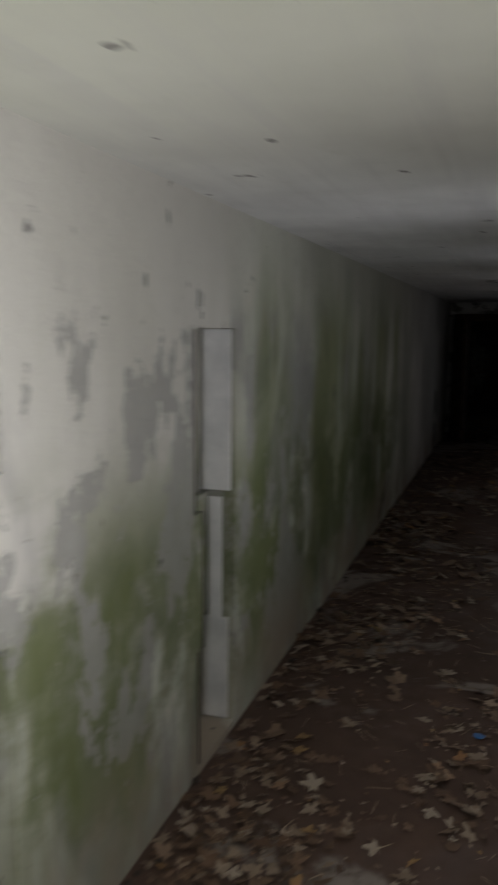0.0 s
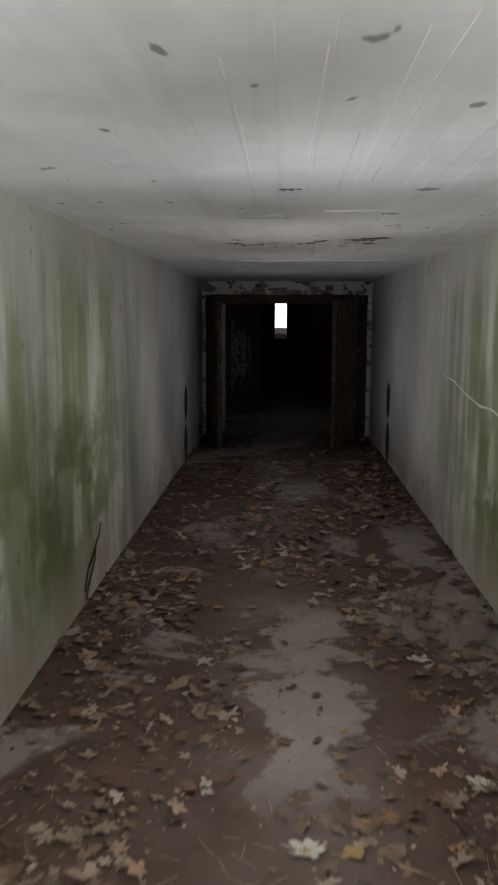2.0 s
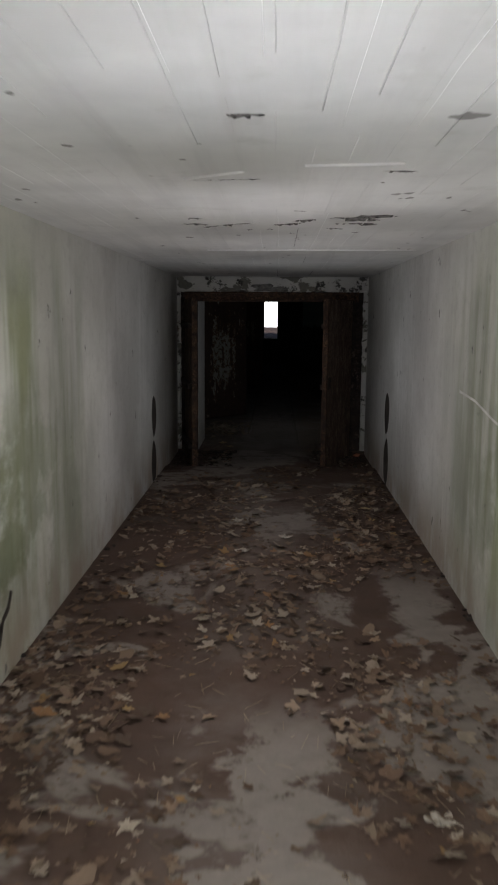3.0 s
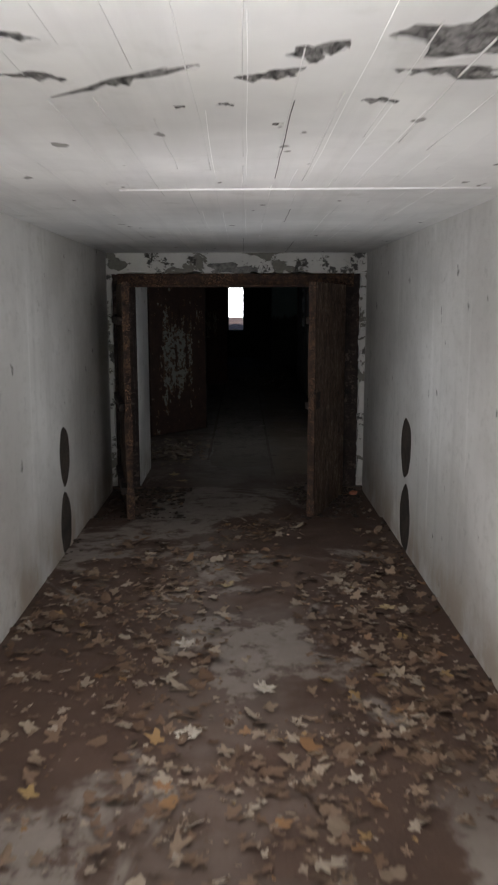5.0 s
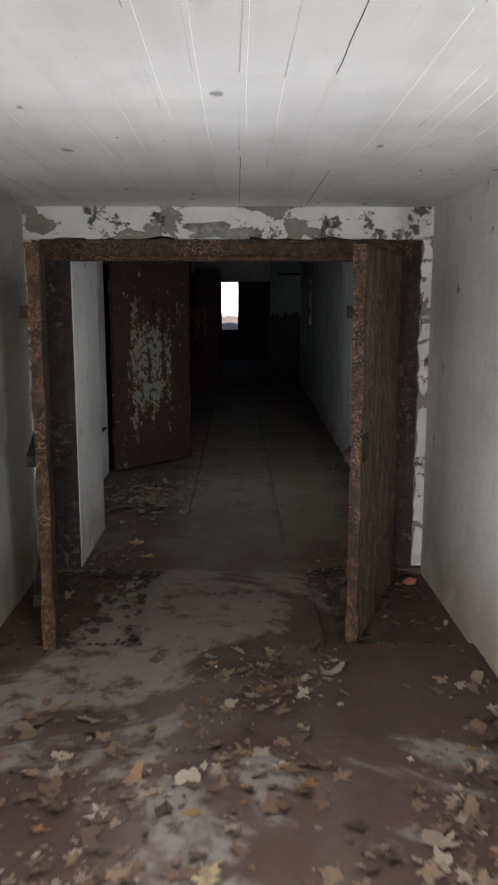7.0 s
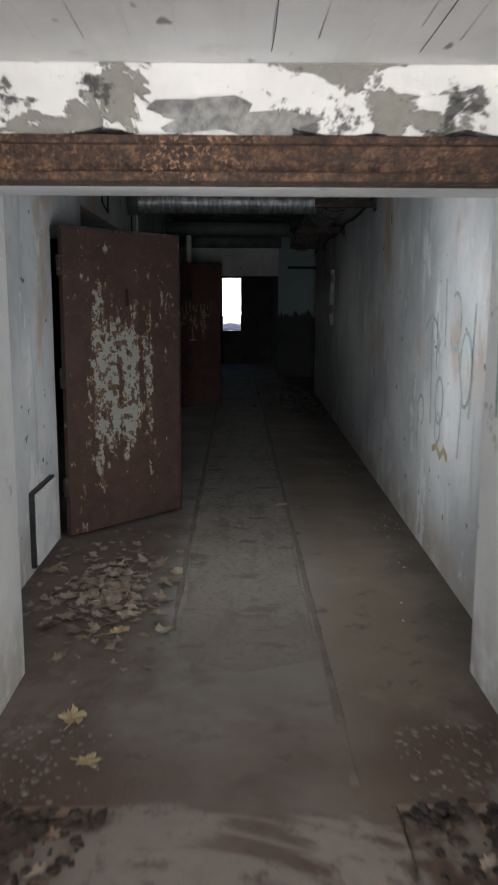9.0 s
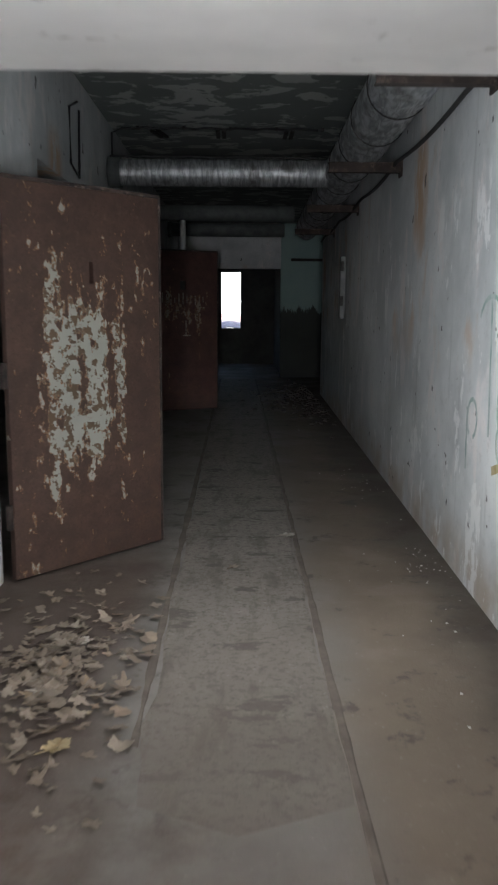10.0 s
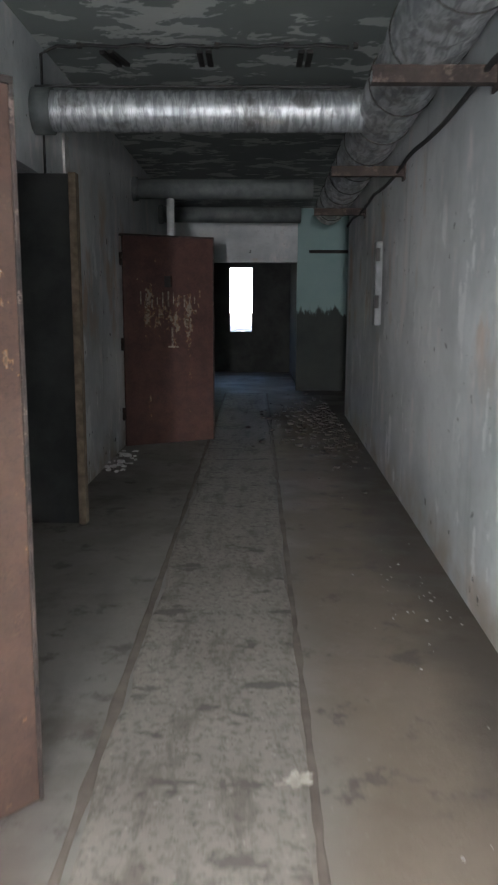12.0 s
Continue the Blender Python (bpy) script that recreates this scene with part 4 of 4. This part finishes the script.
# ---- ducts, brackets, cables ----
def lagged_duct(name, label, pts, radius, step=0.12, crumple=0.05, seed=1):
    """A lagged duct: foil in wrapped, crumpled turns."""
    bm = bmesh.new()
    a, b = Vector(pts[0]), Vector(pts[1])
    n = int((b - a).length / (step / 3))
    q = (b - a).to_track_quat("Z", "Y")
    sides, rings = 28, []
    for i in range(n + 1):
        ph = (i % 3) / 3
        ring = []
        for k in range(sides):
            ang = 2 * math.pi * k / sides
            rad = radius * (1 + 0.02 * (ph < 0.2) + crumple * noise.noise((math.cos(ang) * 2.2, math.sin(ang) * 2.2, i * 0.45 + seed * 7)))
            ring.append(bm.verts.new(a + (b - a) * i / n + q @ Vector((rad * math.cos(ang), rad * math.sin(ang), 0))))
        rings.append(ring)
    for p, s in zip(rings, rings[1:]):
        for k in range(sides):
            bm.faces.new((p[k], p[(k + 1) % sides], s[(k + 1) % sides], s[k])).smooth = True
    bm.faces.new(rings[0][::-1])
    bm.faces.new(rings[-1])
    t = thing(name, label, "duct", "ventilation ducts")
    part("lagging", bm, FOIL, t)
    return t


ld = lagged_duct("long_duct", "crumpled dull foil-lagged duct along the wall on brackets", ((east(BACK_Y + 0.1) - 0.29, BACK_Y + 0.1, 2.755), (east(24) - 0.29, 24.0, 2.755)), 0.182, 0.16, 0.10, 1)
for i in range(14):
    y = 13.0 + 0.8 * i
    part("tie_band", tube_bm([(east(y) - 0.29 + 0.193 * math.cos(q), y, 2.755 + 0.193 * math.sin(q)) for q in [k * math.pi / 12 for k in range(25)]], 0.004, 6), BLACK_STEEL, ld, "thin dark tie wire")
d = lagged_duct("cross_duct", "silver lagged duct across the corridor under the ceiling", ((-0.40, 18.45, 2.735), (1.66, 18.45, 2.735)), 0.125, 0.1, 0.02, 2)
part("collar", tube_bm([(ROOM_L, 18.45, 2.735), (-0.33, 18.45, 2.735)], 0.145, 24), DARK_PIPE, d, "dark collar at the wall")
for y, z, rad in ((22.6, 2.83, 0.115), (25.1, 2.82, 0.115)):
    t = thing("cross_pipe", "grey pipe across the corridor under the ceiling", "pipe", "cross pipes")
    part("pipe", tube_bm([(ROOM_L, y, z), (1.62, y, z)], rad, 24), DARK_PIPE, t)
    part("collar", tube_bm([(ROOM_L, y, z), (ROOM_L + 0.06, y, z)], rad + 0.02, 24), DARK_PIPE, t)
t = thing("down_pipe", "short white pipe hanging beside the cross pipe", "pipe")
part("pipe", tube_bm([(-0.02, 22.6, 2.8), (-0.02, 22.6, 2.1)], 0.045, 14), WHITE_BOARD, t)


def bracket(y):
    t = thing("duct_bracket", "dark red-brown steel channel bracket under the duct", "bracket", "duct brackets", pose(east(y) - 0.57, y, 2.5))
    prof = [(-0.02, 0), (0.05, 0), (0.05, 0.009), (-0.009, 0.009), (-0.009, 0.066), (0.05, 0.066), (0.05, 0.075), (-0.02, 0.075)]
    bm = prism_bm(prof, Euler((radians(90), 0, radians(90))).to_matrix().to_4x4(), 0.57)
    part("channel", bm, DARK_RUST, t)
    part("wall_plate", box_bm(0.558, 0.572, -0.05, 0.07, -0.03, 0.11, 0.003), DARK_RUST, t)
    return t


first = bracket(14.4)
for y in (16.88, 19.5, 22.2):
    copy_thing(first, pose(east(y) - 0.57, y, 2.5))


def cable(name, label, pts, rad=0.009):
    t = thing(name, label, "cable", "cables")
    part("cable", tube_bm(pts, rad, 8), CABLE, t)
    return t


c = cable("ceiling_cable", "black cable clipped across the ceiling", [(ROOM_L + 0.01, 18.62, 2.3), (ROOM_L + 0.01, 18.62, 3.13)] + [(ROOM_L + 0.02 + 0.1 * i, 18.6 + 0.004 * math.sin(i * 1.7), ROOM_H - 0.012 - 0.006 * (i % 3)) for i in range(1, 21)], 0.011)
for i in range(5):
    part("clip", box_bm(-0.2 + 0.45 * i, -0.17 + 0.45 * i, 18.585, 18.625, ROOM_H - 0.03, ROOM_H, 0.002), BLACK_STEEL, c)
cable("duct_cable", "black cable lying along the cross duct", [(ROOM_L + 0.02 + 0.1 * i, 18.40, 2.872 + 0.003 * math.sin(i)) for i in range(0, 21)], 0.01)
cable("wall_cable", "black cable sagging along the wall beside the duct", [(east(12.5 + 0.25 * i) - 0.06, BACK_Y + 0.05 + 0.25 * i, 2.56 - 0.04 * abs(math.sin(i * 0.37))) for i in range(0, 46)], 0.014)
cable("wire_loop", "thin bent wire loop fixed on the wall", [(ROOM_L + 0.008, 16.9, 3.0), (ROOM_L + 0.008, 16.6, 2.9), (ROOM_L + 0.01, 16.6, 2.5), (ROOM_L + 0.012, 16.9, 2.44), (ROOM_L + 0.012, 16.95, 2.95)], 0.009)
for x in (0.0, 0.62, 1.3):
    t = thing("ceiling_clamp", "small dark steel clamp fixed under the ceiling", "clamp", "ceiling clamps", pose(x, 18.9, ROOM_H, 0, 0, -12 if x < 0.3 else 0))
    for dx in (-0.03, 0.03):
        part("strap", box_bm(dx - 0.02, dx + 0.02, -0.16, 0.16, -0.022, 0.0, 0.003), BLACK_STEEL, t)
t = thing("junction_box", "small white junction box high on the wall", "box")
part("body", box_bm(ROOM_L, ROOM_L + 0.12, 19.2, 19.4, 2.86, 3.0, 0.008), WHITE_BOARD, t)
part("lid", box_bm(ROOM_L + 0.01, ROOM_L + 0.11, 19.19, 19.202, 2.875, 2.985, 0.003), WHITE_BOARD, t)
t = thing("wall_rail", "dark rail fixed on the teal wall", "rail")
part("rail", tube_bm([(1.9, END_Y - 0.05, 2.45), (2.58, END_Y - 0.05, 2.45)], 0.03, 10), BLACK_STEEL, t)
for x in (2.0, 2.5):
    part("stay", tube_bm([(x, END_Y, 2.45), (x, END_Y - 0.05, 2.45)], 0.015, 8), BLACK_STEEL, t)


# ---- marks on the walls ----
def strokes(name, label, x, lines, rad, material):
    """Sprayed strokes on a side wall, whose face stands at x(y): lines of (y, z)."""
    bm = bmesh.new()
    for ln in lines:
        left, right = [], []
        for i, (y, z) in enumerate(ln):
            a, b = ln[max(i - 1, 0)], ln[min(i + 1, len(ln) - 1)]
            dy, dz = b[0] - a[0], b[1] - a[1]
            k = rad / (math.hypot(dy, dz) or 1)
            left.append(bm.verts.new((x(y), y - dz * k, z + dy * k)))
            right.append(bm.verts.new((x(y), y + dz * k, z - dy * k)))
        for i in range(len(ln) - 1):
            bm.faces.new((left[i], left[i + 1], right[i + 1], right[i]))
    return tagged(part(name, bm, material), label, "graffiti")


def arc(cy, cz, ry, rz, a0, a1, n=14):
    return [(cy + ry * math.cos(radians(a0 + (a1 - a0) * i / n)), cz + rz * math.sin(radians(a0 + (a1 - a0) * i / n))) for i in range(n + 1)]


strokes("graffiti", "faded green sprayed scrawl on the pale wall", lambda y: east(y) - 0.004,
        [arc(14.25, 1.36, 0.2, 0.16, 20, 200), [(14.25, 1.5), (14.22, 1.1), (14.2, 0.85)], arc(13.98, 1.02, 0.1, 0.14, 0, 360), arc(14.0, 0.85, 0.07, 0.09, 90, 400), arc(14.5, 0.9, 0.09, 0.1, -60, 250),
         [(14.1, 1.55), (14.08, 1.2)], arc(13.65, 1.5, 0.12, 0.16, 60, 330), [(13.6, 1.4), (13.45, 1.1), (13.5, 0.75)], [(13.9, 1.75), (13.88, 1.35)], [(14.6, 0.95), (14.58, 0.62)], arc(13.4, 1.25, 0.12, 0.2, 0, 300), [(13.25, 1.6), (13.3, 1.0)]], 0.012, GRAFFITI)
strokes("graffiti", "green sprayed letters on the white jamb", lambda y: JR - 0.003, [arc(12.1, 1.5, 0.1, 0.14, 0, 360), [(12.3, 1.65), (12.28, 1.15)], [(11.95, 1.6), (11.9, 1.2)], arc(12.2, 1.3, 0.08, 0.1, 90, 300)], 0.013, GRAFFITI)
strokes("wall_stain", "ochre smear with drips on the pale wall", lambda y: east(y) - 0.004, [[(13.72, 0.7), (13.8, 0.75), (13.9, 0.69), (14.0, 0.74), (14.12, 0.7)]], 0.022, OCHRE)
strokes("graffiti", "grey painted hook on the white jamb", lambda y: JR - 0.003, [[(12.0, 1.12), (11.98, 0.98)] + arc(12.03, 0.95, 0.05, 0.05, 200, 330)], 0.016, GREY_PAINT)


strokes("wall_crack", "dark crack with broken edges low on the wall", lambda y: XL + 0.004, [[(4.85, 0.40), (4.8, 0.33), (4.72, 0.3), (4.66, 0.2), (4.6, 0.16), (4.5, 0.1), (4.42, 0.02)], [(4.7, 0.28), (4.62, 0.24), (4.5, 0.2), (4.4, 0.08)]], 0.02, SOIL)
strokes("lime_line", "white lime seepage line on the wall", lambda y: XR - 0.004, [[(4.3, 1.13), (4.7, 1.17), (5.0, 1.16), (5.4, 1.2), (5.8, 1.26), (6.2, 1.28)]], 0.008, CHIP)

# ---- litter ----
def leaf_shape(r, size):
    """A lobed, curled leaf: outline and height."""
    out = []
    n = 25
    torn, plain = r.uniform(0, 6.28), r.random() < 0.07
    for i in range(n):
        a = 2 * math.pi * i / n
        if plain:
            k = 0.5 + 0.4 * abs(math.cos(a))
        else:
            # five pointed lobes, smaller toward the stalk, with small teeth
            k = (0.42 + 0.58 * abs(math.cos(2.5 * a)) ** 1.15) * (0.72 + 0.28 * math.cos(a)) * (1.0 if i % 2 else 0.86)
        k *= r.uniform(0.8, 1.12) * (0.55 if math.cos(a - torn) > 0.86 else 1)
        out.append((size * k * math.cos(a), size * k * math.sin(a)))
    return out


def scatter(name, count, place, seed, low, high, label, category, material, lift=1.0):
    verts, faces = [], []
    r = random.Random(seed)
    made = tries = 0
    while made < count and tries < count * 40:
        tries += 1
        p = place(r)
        if p is None:
            continue
        made += 1
        x, y, z = p
        s = r.uniform(low, high)
        turn, tx, ty, curl = r.uniform(0, 6.28), r.gauss(0, 0.22), r.gauss(0, 0.22), r.uniform(-0.5, 2.6) * lift
        base = len(verts)
        ca, sa = math.cos(turn), math.sin(turn)
        up = s * 0.28 * lift + 0.003 + r.uniform(0, 0.012)
        verts.append((x, y, z + up * 0.6))
        for u, v in leaf_shape(r, s):
            h = max(0.002, up + u * tx + v * ty + curl * (u * u) / max(s, 0.01) * 0.25 - 0.12 * s)
            verts.append((x + u * ca - v * sa, y + u * sa + v * ca, z + h))
        k = len(verts) - base - 1
        faces += [(base, base + 1 + i, base + 1 + (i + 1) % k) for i in range(k)]
    me = bpy.data.meshes.new(name)
    me.from_pydata(verts, [], faces)
    me.materials.append(material)
    return tagged(new(name, me), label, category, "", "stuff")


def in_tunnel(r):
    x, y = r.uniform(XL + 0.03, XR - 0.03), r.uniform(-3.6, 10.3)
    if (0.6 < x < 1.1 and 2.4 < y < 4.4 and r.random() < 0.75) or (1.6 < x and 3.9 < y < 6.2 and r.random() < 0.6):
        return None
    d = 0.42 + 1.2 * noise.noise((x * 1.5, y * 0.8, 2.0)) + 0.5 * noise.noise((x * 5, y * 4, 5.0))
    d += 0.25 * (abs(x - 0.8) > 0.55) * (y < 5.5) + 0.25 * (abs(x - 0.75) < 0.5) * (5.5 < y < 9.3) - 0.35 * (y > 9.4)
    return (x, y, 0.0) if r.random() < d * 0.8 else None


def in_corridor(r):
    a, rad = r.uniform(0, 6.28), abs(r.gauss(0, 0.5))
    x, y = 0.05 + rad * math.cos(a) * 0.7, 13.5 + rad * math.sin(a) * 1.35
    return (x, y, 0.0) if ROOM_L + 0.05 < x < 0.42 and 12.3 < y < 14.9 and y - x * 1.0 < 14.75 else None


def in_pits(r):
    x, y = r.uniform(XL + 0.05, XR - 0.05), r.uniform(10.4, 11.45)
    return None if 0.3 < x < 1.34 else (x, y, -0.034)


scatter("leaf_litter", 5200, in_tunnel, 21, 0.022, 0.068, "brown and tan fallen leaves strewn on the mud", "leaves", LEAF, 0.55)
scatter("leaf_crumbs", 7000, in_tunnel, 22, 0.007, 0.022, "crumbled leaf bits trodden into the mud", "leaves", LEAF, 0.3)
scatter("leaf_heap", 520, in_corridor, 23, 0.024, 0.06, "pale dry leaves gathered by the steel door", "leaves", PALE_LEAF, 0.6)
scatter("pit_litter", 60, in_pits, 24, 0.02, 0.05, "dark leaves and dirt in the door pits", "leaves", LEAF)


def straw():
    """Thin stalks and needles trodden flat near the mouth."""
    verts, faces = [], []
    r = random.Random(71)
    for i in range(700):
        x, y, a, ln = r.uniform(XL + 0.05, XR - 0.05), r.uniform(-3.0, 5.0), r.uniform(0, 3.14), r.uniform(0.03, 0.11)
        w, z0, z1 = 0.0011, r.uniform(0.004, 0.012), r.uniform(0.004, 0.02)
        dx, dy = math.cos(a), math.sin(a)
        b = len(verts)
        for t, z in ((-0.5, z0), (0.5, z1)):
            for k in range(3):
                q = 2.094 * k
                verts.append((x + dx * ln * t - dy * w * math.cos(q), y + dy * ln * t + dx * w * math.cos(q), z + w * math.sin(q)))
        faces += [(b, b + 1, b + 4, b + 3), (b + 1, b + 2, b + 5, b + 4), (b + 2, b, b + 3, b + 5), (b, b + 2, b + 1), (b + 3, b + 4, b + 5)]
    me = bpy.data.meshes.new("straw")
    me.from_pydata(verts, [], faces)
    me.materials.append(STRAW)
    return tagged(new("straw", me), "dry pale stalks trodden into the mud", "straw", "", "stuff")


straw()


def lump_bm(size, seed, flat=0.5):
    bm = bmesh.new()
    bmesh.ops.create_icosphere(bm, subdivisions=1, radius=size)
    r = random.Random(seed)
    for v in bm.verts:
        v.co *= r.uniform(0.65, 1.25)
        v.co.z *= flat
    return bm


def rubble(name, count, place, seed, low, high, label, material):
    r = random.Random(seed)
    bm = bmesh.new()
    for i in range(count):
        x, y, z = place(r)
        s = r.uniform(low, high) * r.choice((0.5, 0.7, 1))
        res = bmesh.ops.create_icosphere(bm, subdivisions=1, radius=s)
        for v in res["verts"]:
            v.co = Vector((v.co.x * r.uniform(0.7, 1.3), v.co.y * r.uniform(0.7, 1.3), v.co.z * 0.5 * r.uniform(0.6, 1.2))) + Vector((x, y, z + s * 0.3))
    return tagged(part(name, bm, material), label, "rubble", "", "stuff")


def pit_spot(r):
    return (r.choice((r.uniform(-0.38, 0.3), r.uniform(1.34, 1.95))), min(11.49, 11.5 - abs(r.gauss(0, 0.45))) if r.random() < 0.6 else r.uniform(10.42, 11.48), -0.034)


rubble("pit_rubble", 520, pit_spot, 31, 0.006, 0.03, "broken concrete and dirt in the door pits", SOIL)
rubble("pit_edge_dirt", 420, lambda r: (r.choice((r.uniform(-0.4, 0.38), r.uniform(1.26, 1.95))), r.choice((r.gauss(11.47, 0.03), r.gauss(10.36, 0.04))), r.uniform(-0.034, -0.005)), 37, 0.008, 0.034, "crumbled dark dirt along the pit edges", SOIL)
rubble("jamb_rubble", 220, lambda r: (r.choice((r.uniform(-0.12, 0.3), r.uniform(1.35, 1.77))), r.uniform(11.52, 12.0), 0.0), 32, 0.004, 0.018, "small rubble at the foot of the jambs", SILT)
rubble("wall_foot_chips", 90, lambda r: (east(14) - 0.02 - min(0.7, abs(r.gauss(0, 0.22))), r.choice((r.gauss(14.8, 0.25), r.gauss(17.0, 0.5), r.uniform(12.6, 20))), 0.0), 33, 0.002, 0.009, "plaster chips along the wall foot", CHIP)
rubble("far_rubble", 420, lambda r: (2.1 - abs(r.gauss(0, 0.4)), r.gauss(23.2, 1.3), 0.0), 34, 0.012, 0.05, "dark rubble strewn before the teal wall", RUBBLE)
rubble("doorway_rubble", 50, lambda r: (ROOM_L + r.uniform(0, 0.25), r.uniform(20.2, 21.3), 0.0), 35, 0.01, 0.05, "broken plaster beside the red door", CHIP)
rubble("tunnel_wall_foot_dirt", 260, lambda r: (r.choice((XL + abs(r.gauss(0, 0.05)), XR - abs(r.gauss(0, 0.05)))), r.uniform(-3, 10.3), 0.0), 36, 0.006, 0.028, "crumbled concrete and dirt along the wall foot", SOIL)


def single_leaf(x, y, size, seed, material, label, turn=0):
    """One large lobed leaf, curled at the rim."""
    bm = bmesh.new()
    r = random.Random(seed)
    n = 30
    c = bm.verts.new((0, 0, 0.006))
    ring = []
    for i in range(n):
        a = 2 * math.pi * i / n
        k = (0.66 + 0.34 * abs(math.cos(2.5 * a))) * r.uniform(0.72, 1.15)
        ring.append(bm.verts.new((size * k * math.cos(a), size * 0.8 * k * math.sin(a), 0.004 + 0.25 * size * k * k * r.uniform(0.2, 1))))
    for i in range(n):
        bm.faces.new((c, ring[i], ring[(i + 1) % n]))
    tube_bm([(-size * 0.5, 0, 0.008), (-size * 0.9, 0.01, 0.01), (-size * 1.3, 0.03, 0.006)], 0.002, 5, bm)
    ob = part("fallen_leaf", bm, material)
    ob.matrix_basis = pose(x, y, 0.014 if 0.47 < x < 1.13 and y > 11.5 else 0.002, 0, 0, turn)
    return tagged(ob, label, "leaf", "single fallen leaves")


single_leaf(1.12, 15.38, 0.06, 1, WHITE_LEAF, "bleached curled leaf on the concrete strip", 40)
single_leaf(0.133, 12.05, 0.07, 2, YELLOW_LEAF, "pale yellow leaf on the damp floor", 100)
single_leaf(0.25, 11.75, 0.05, 3, YELLOW_LEAF, "pale yellow leaf on the damp floor", 10)
single_leaf(0.2, 12.9, 0.06, 4, YELLOW_LEAF, "pale yellow leaf on the damp floor", 60)
single_leaf(0.05, 13.3, 0.06, 5, WHITE_LEAF, "bleached leaf by the leaf heap", 200)
single_leaf(0.12, 13.75, 0.055, 6, WHITE_LEAF, "bleached leaf by the leaf heap", 290)
single_leaf(0.78, 14.75, 0.04, 7, LEAF, "small brown leaf on the concrete strip", 80)
for i, (x, y, s) in enumerate(((0.85, 2.2, 0.07), (1.5, 2.6, 0.065), (1.75, 3.1, 0.07), (0.62, 6.9, 0.07), (0.95, 7.3, 0.065), (1.7, 8.3, 0.06), (0.55, 7.8, 0.07), (1.45, 3.7, 0.06), (0.75, 8.7, 0.06))):
    single_leaf(x, y, s, 40 + i, YELLOW_LEAF if i % 3 == 2 else WHITE_LEAF, "large pale lobed leaf lying on the mud", i * 77)
tagged(part("brick_piece", lump_bm(0.045, 3, 0.6), plain_material("red_brick", (0.30, 0.09, 0.05), (0.42, 0.16, 0.09), 20)), "broken red brick piece beside the frame", "brick").location = (1.9, 11.3, -0.015)
tagged(part("plastic_scrap", lump_bm(0.03, 4, 0.25), plain_material("blue_plastic", (0.02, 0.09, 0.25), (0.03, 0.13, 0.35), 5, 0.4)), "small scrap of blue plastic on the mud", "litter").location = (0.62, 0.72, 0.012)
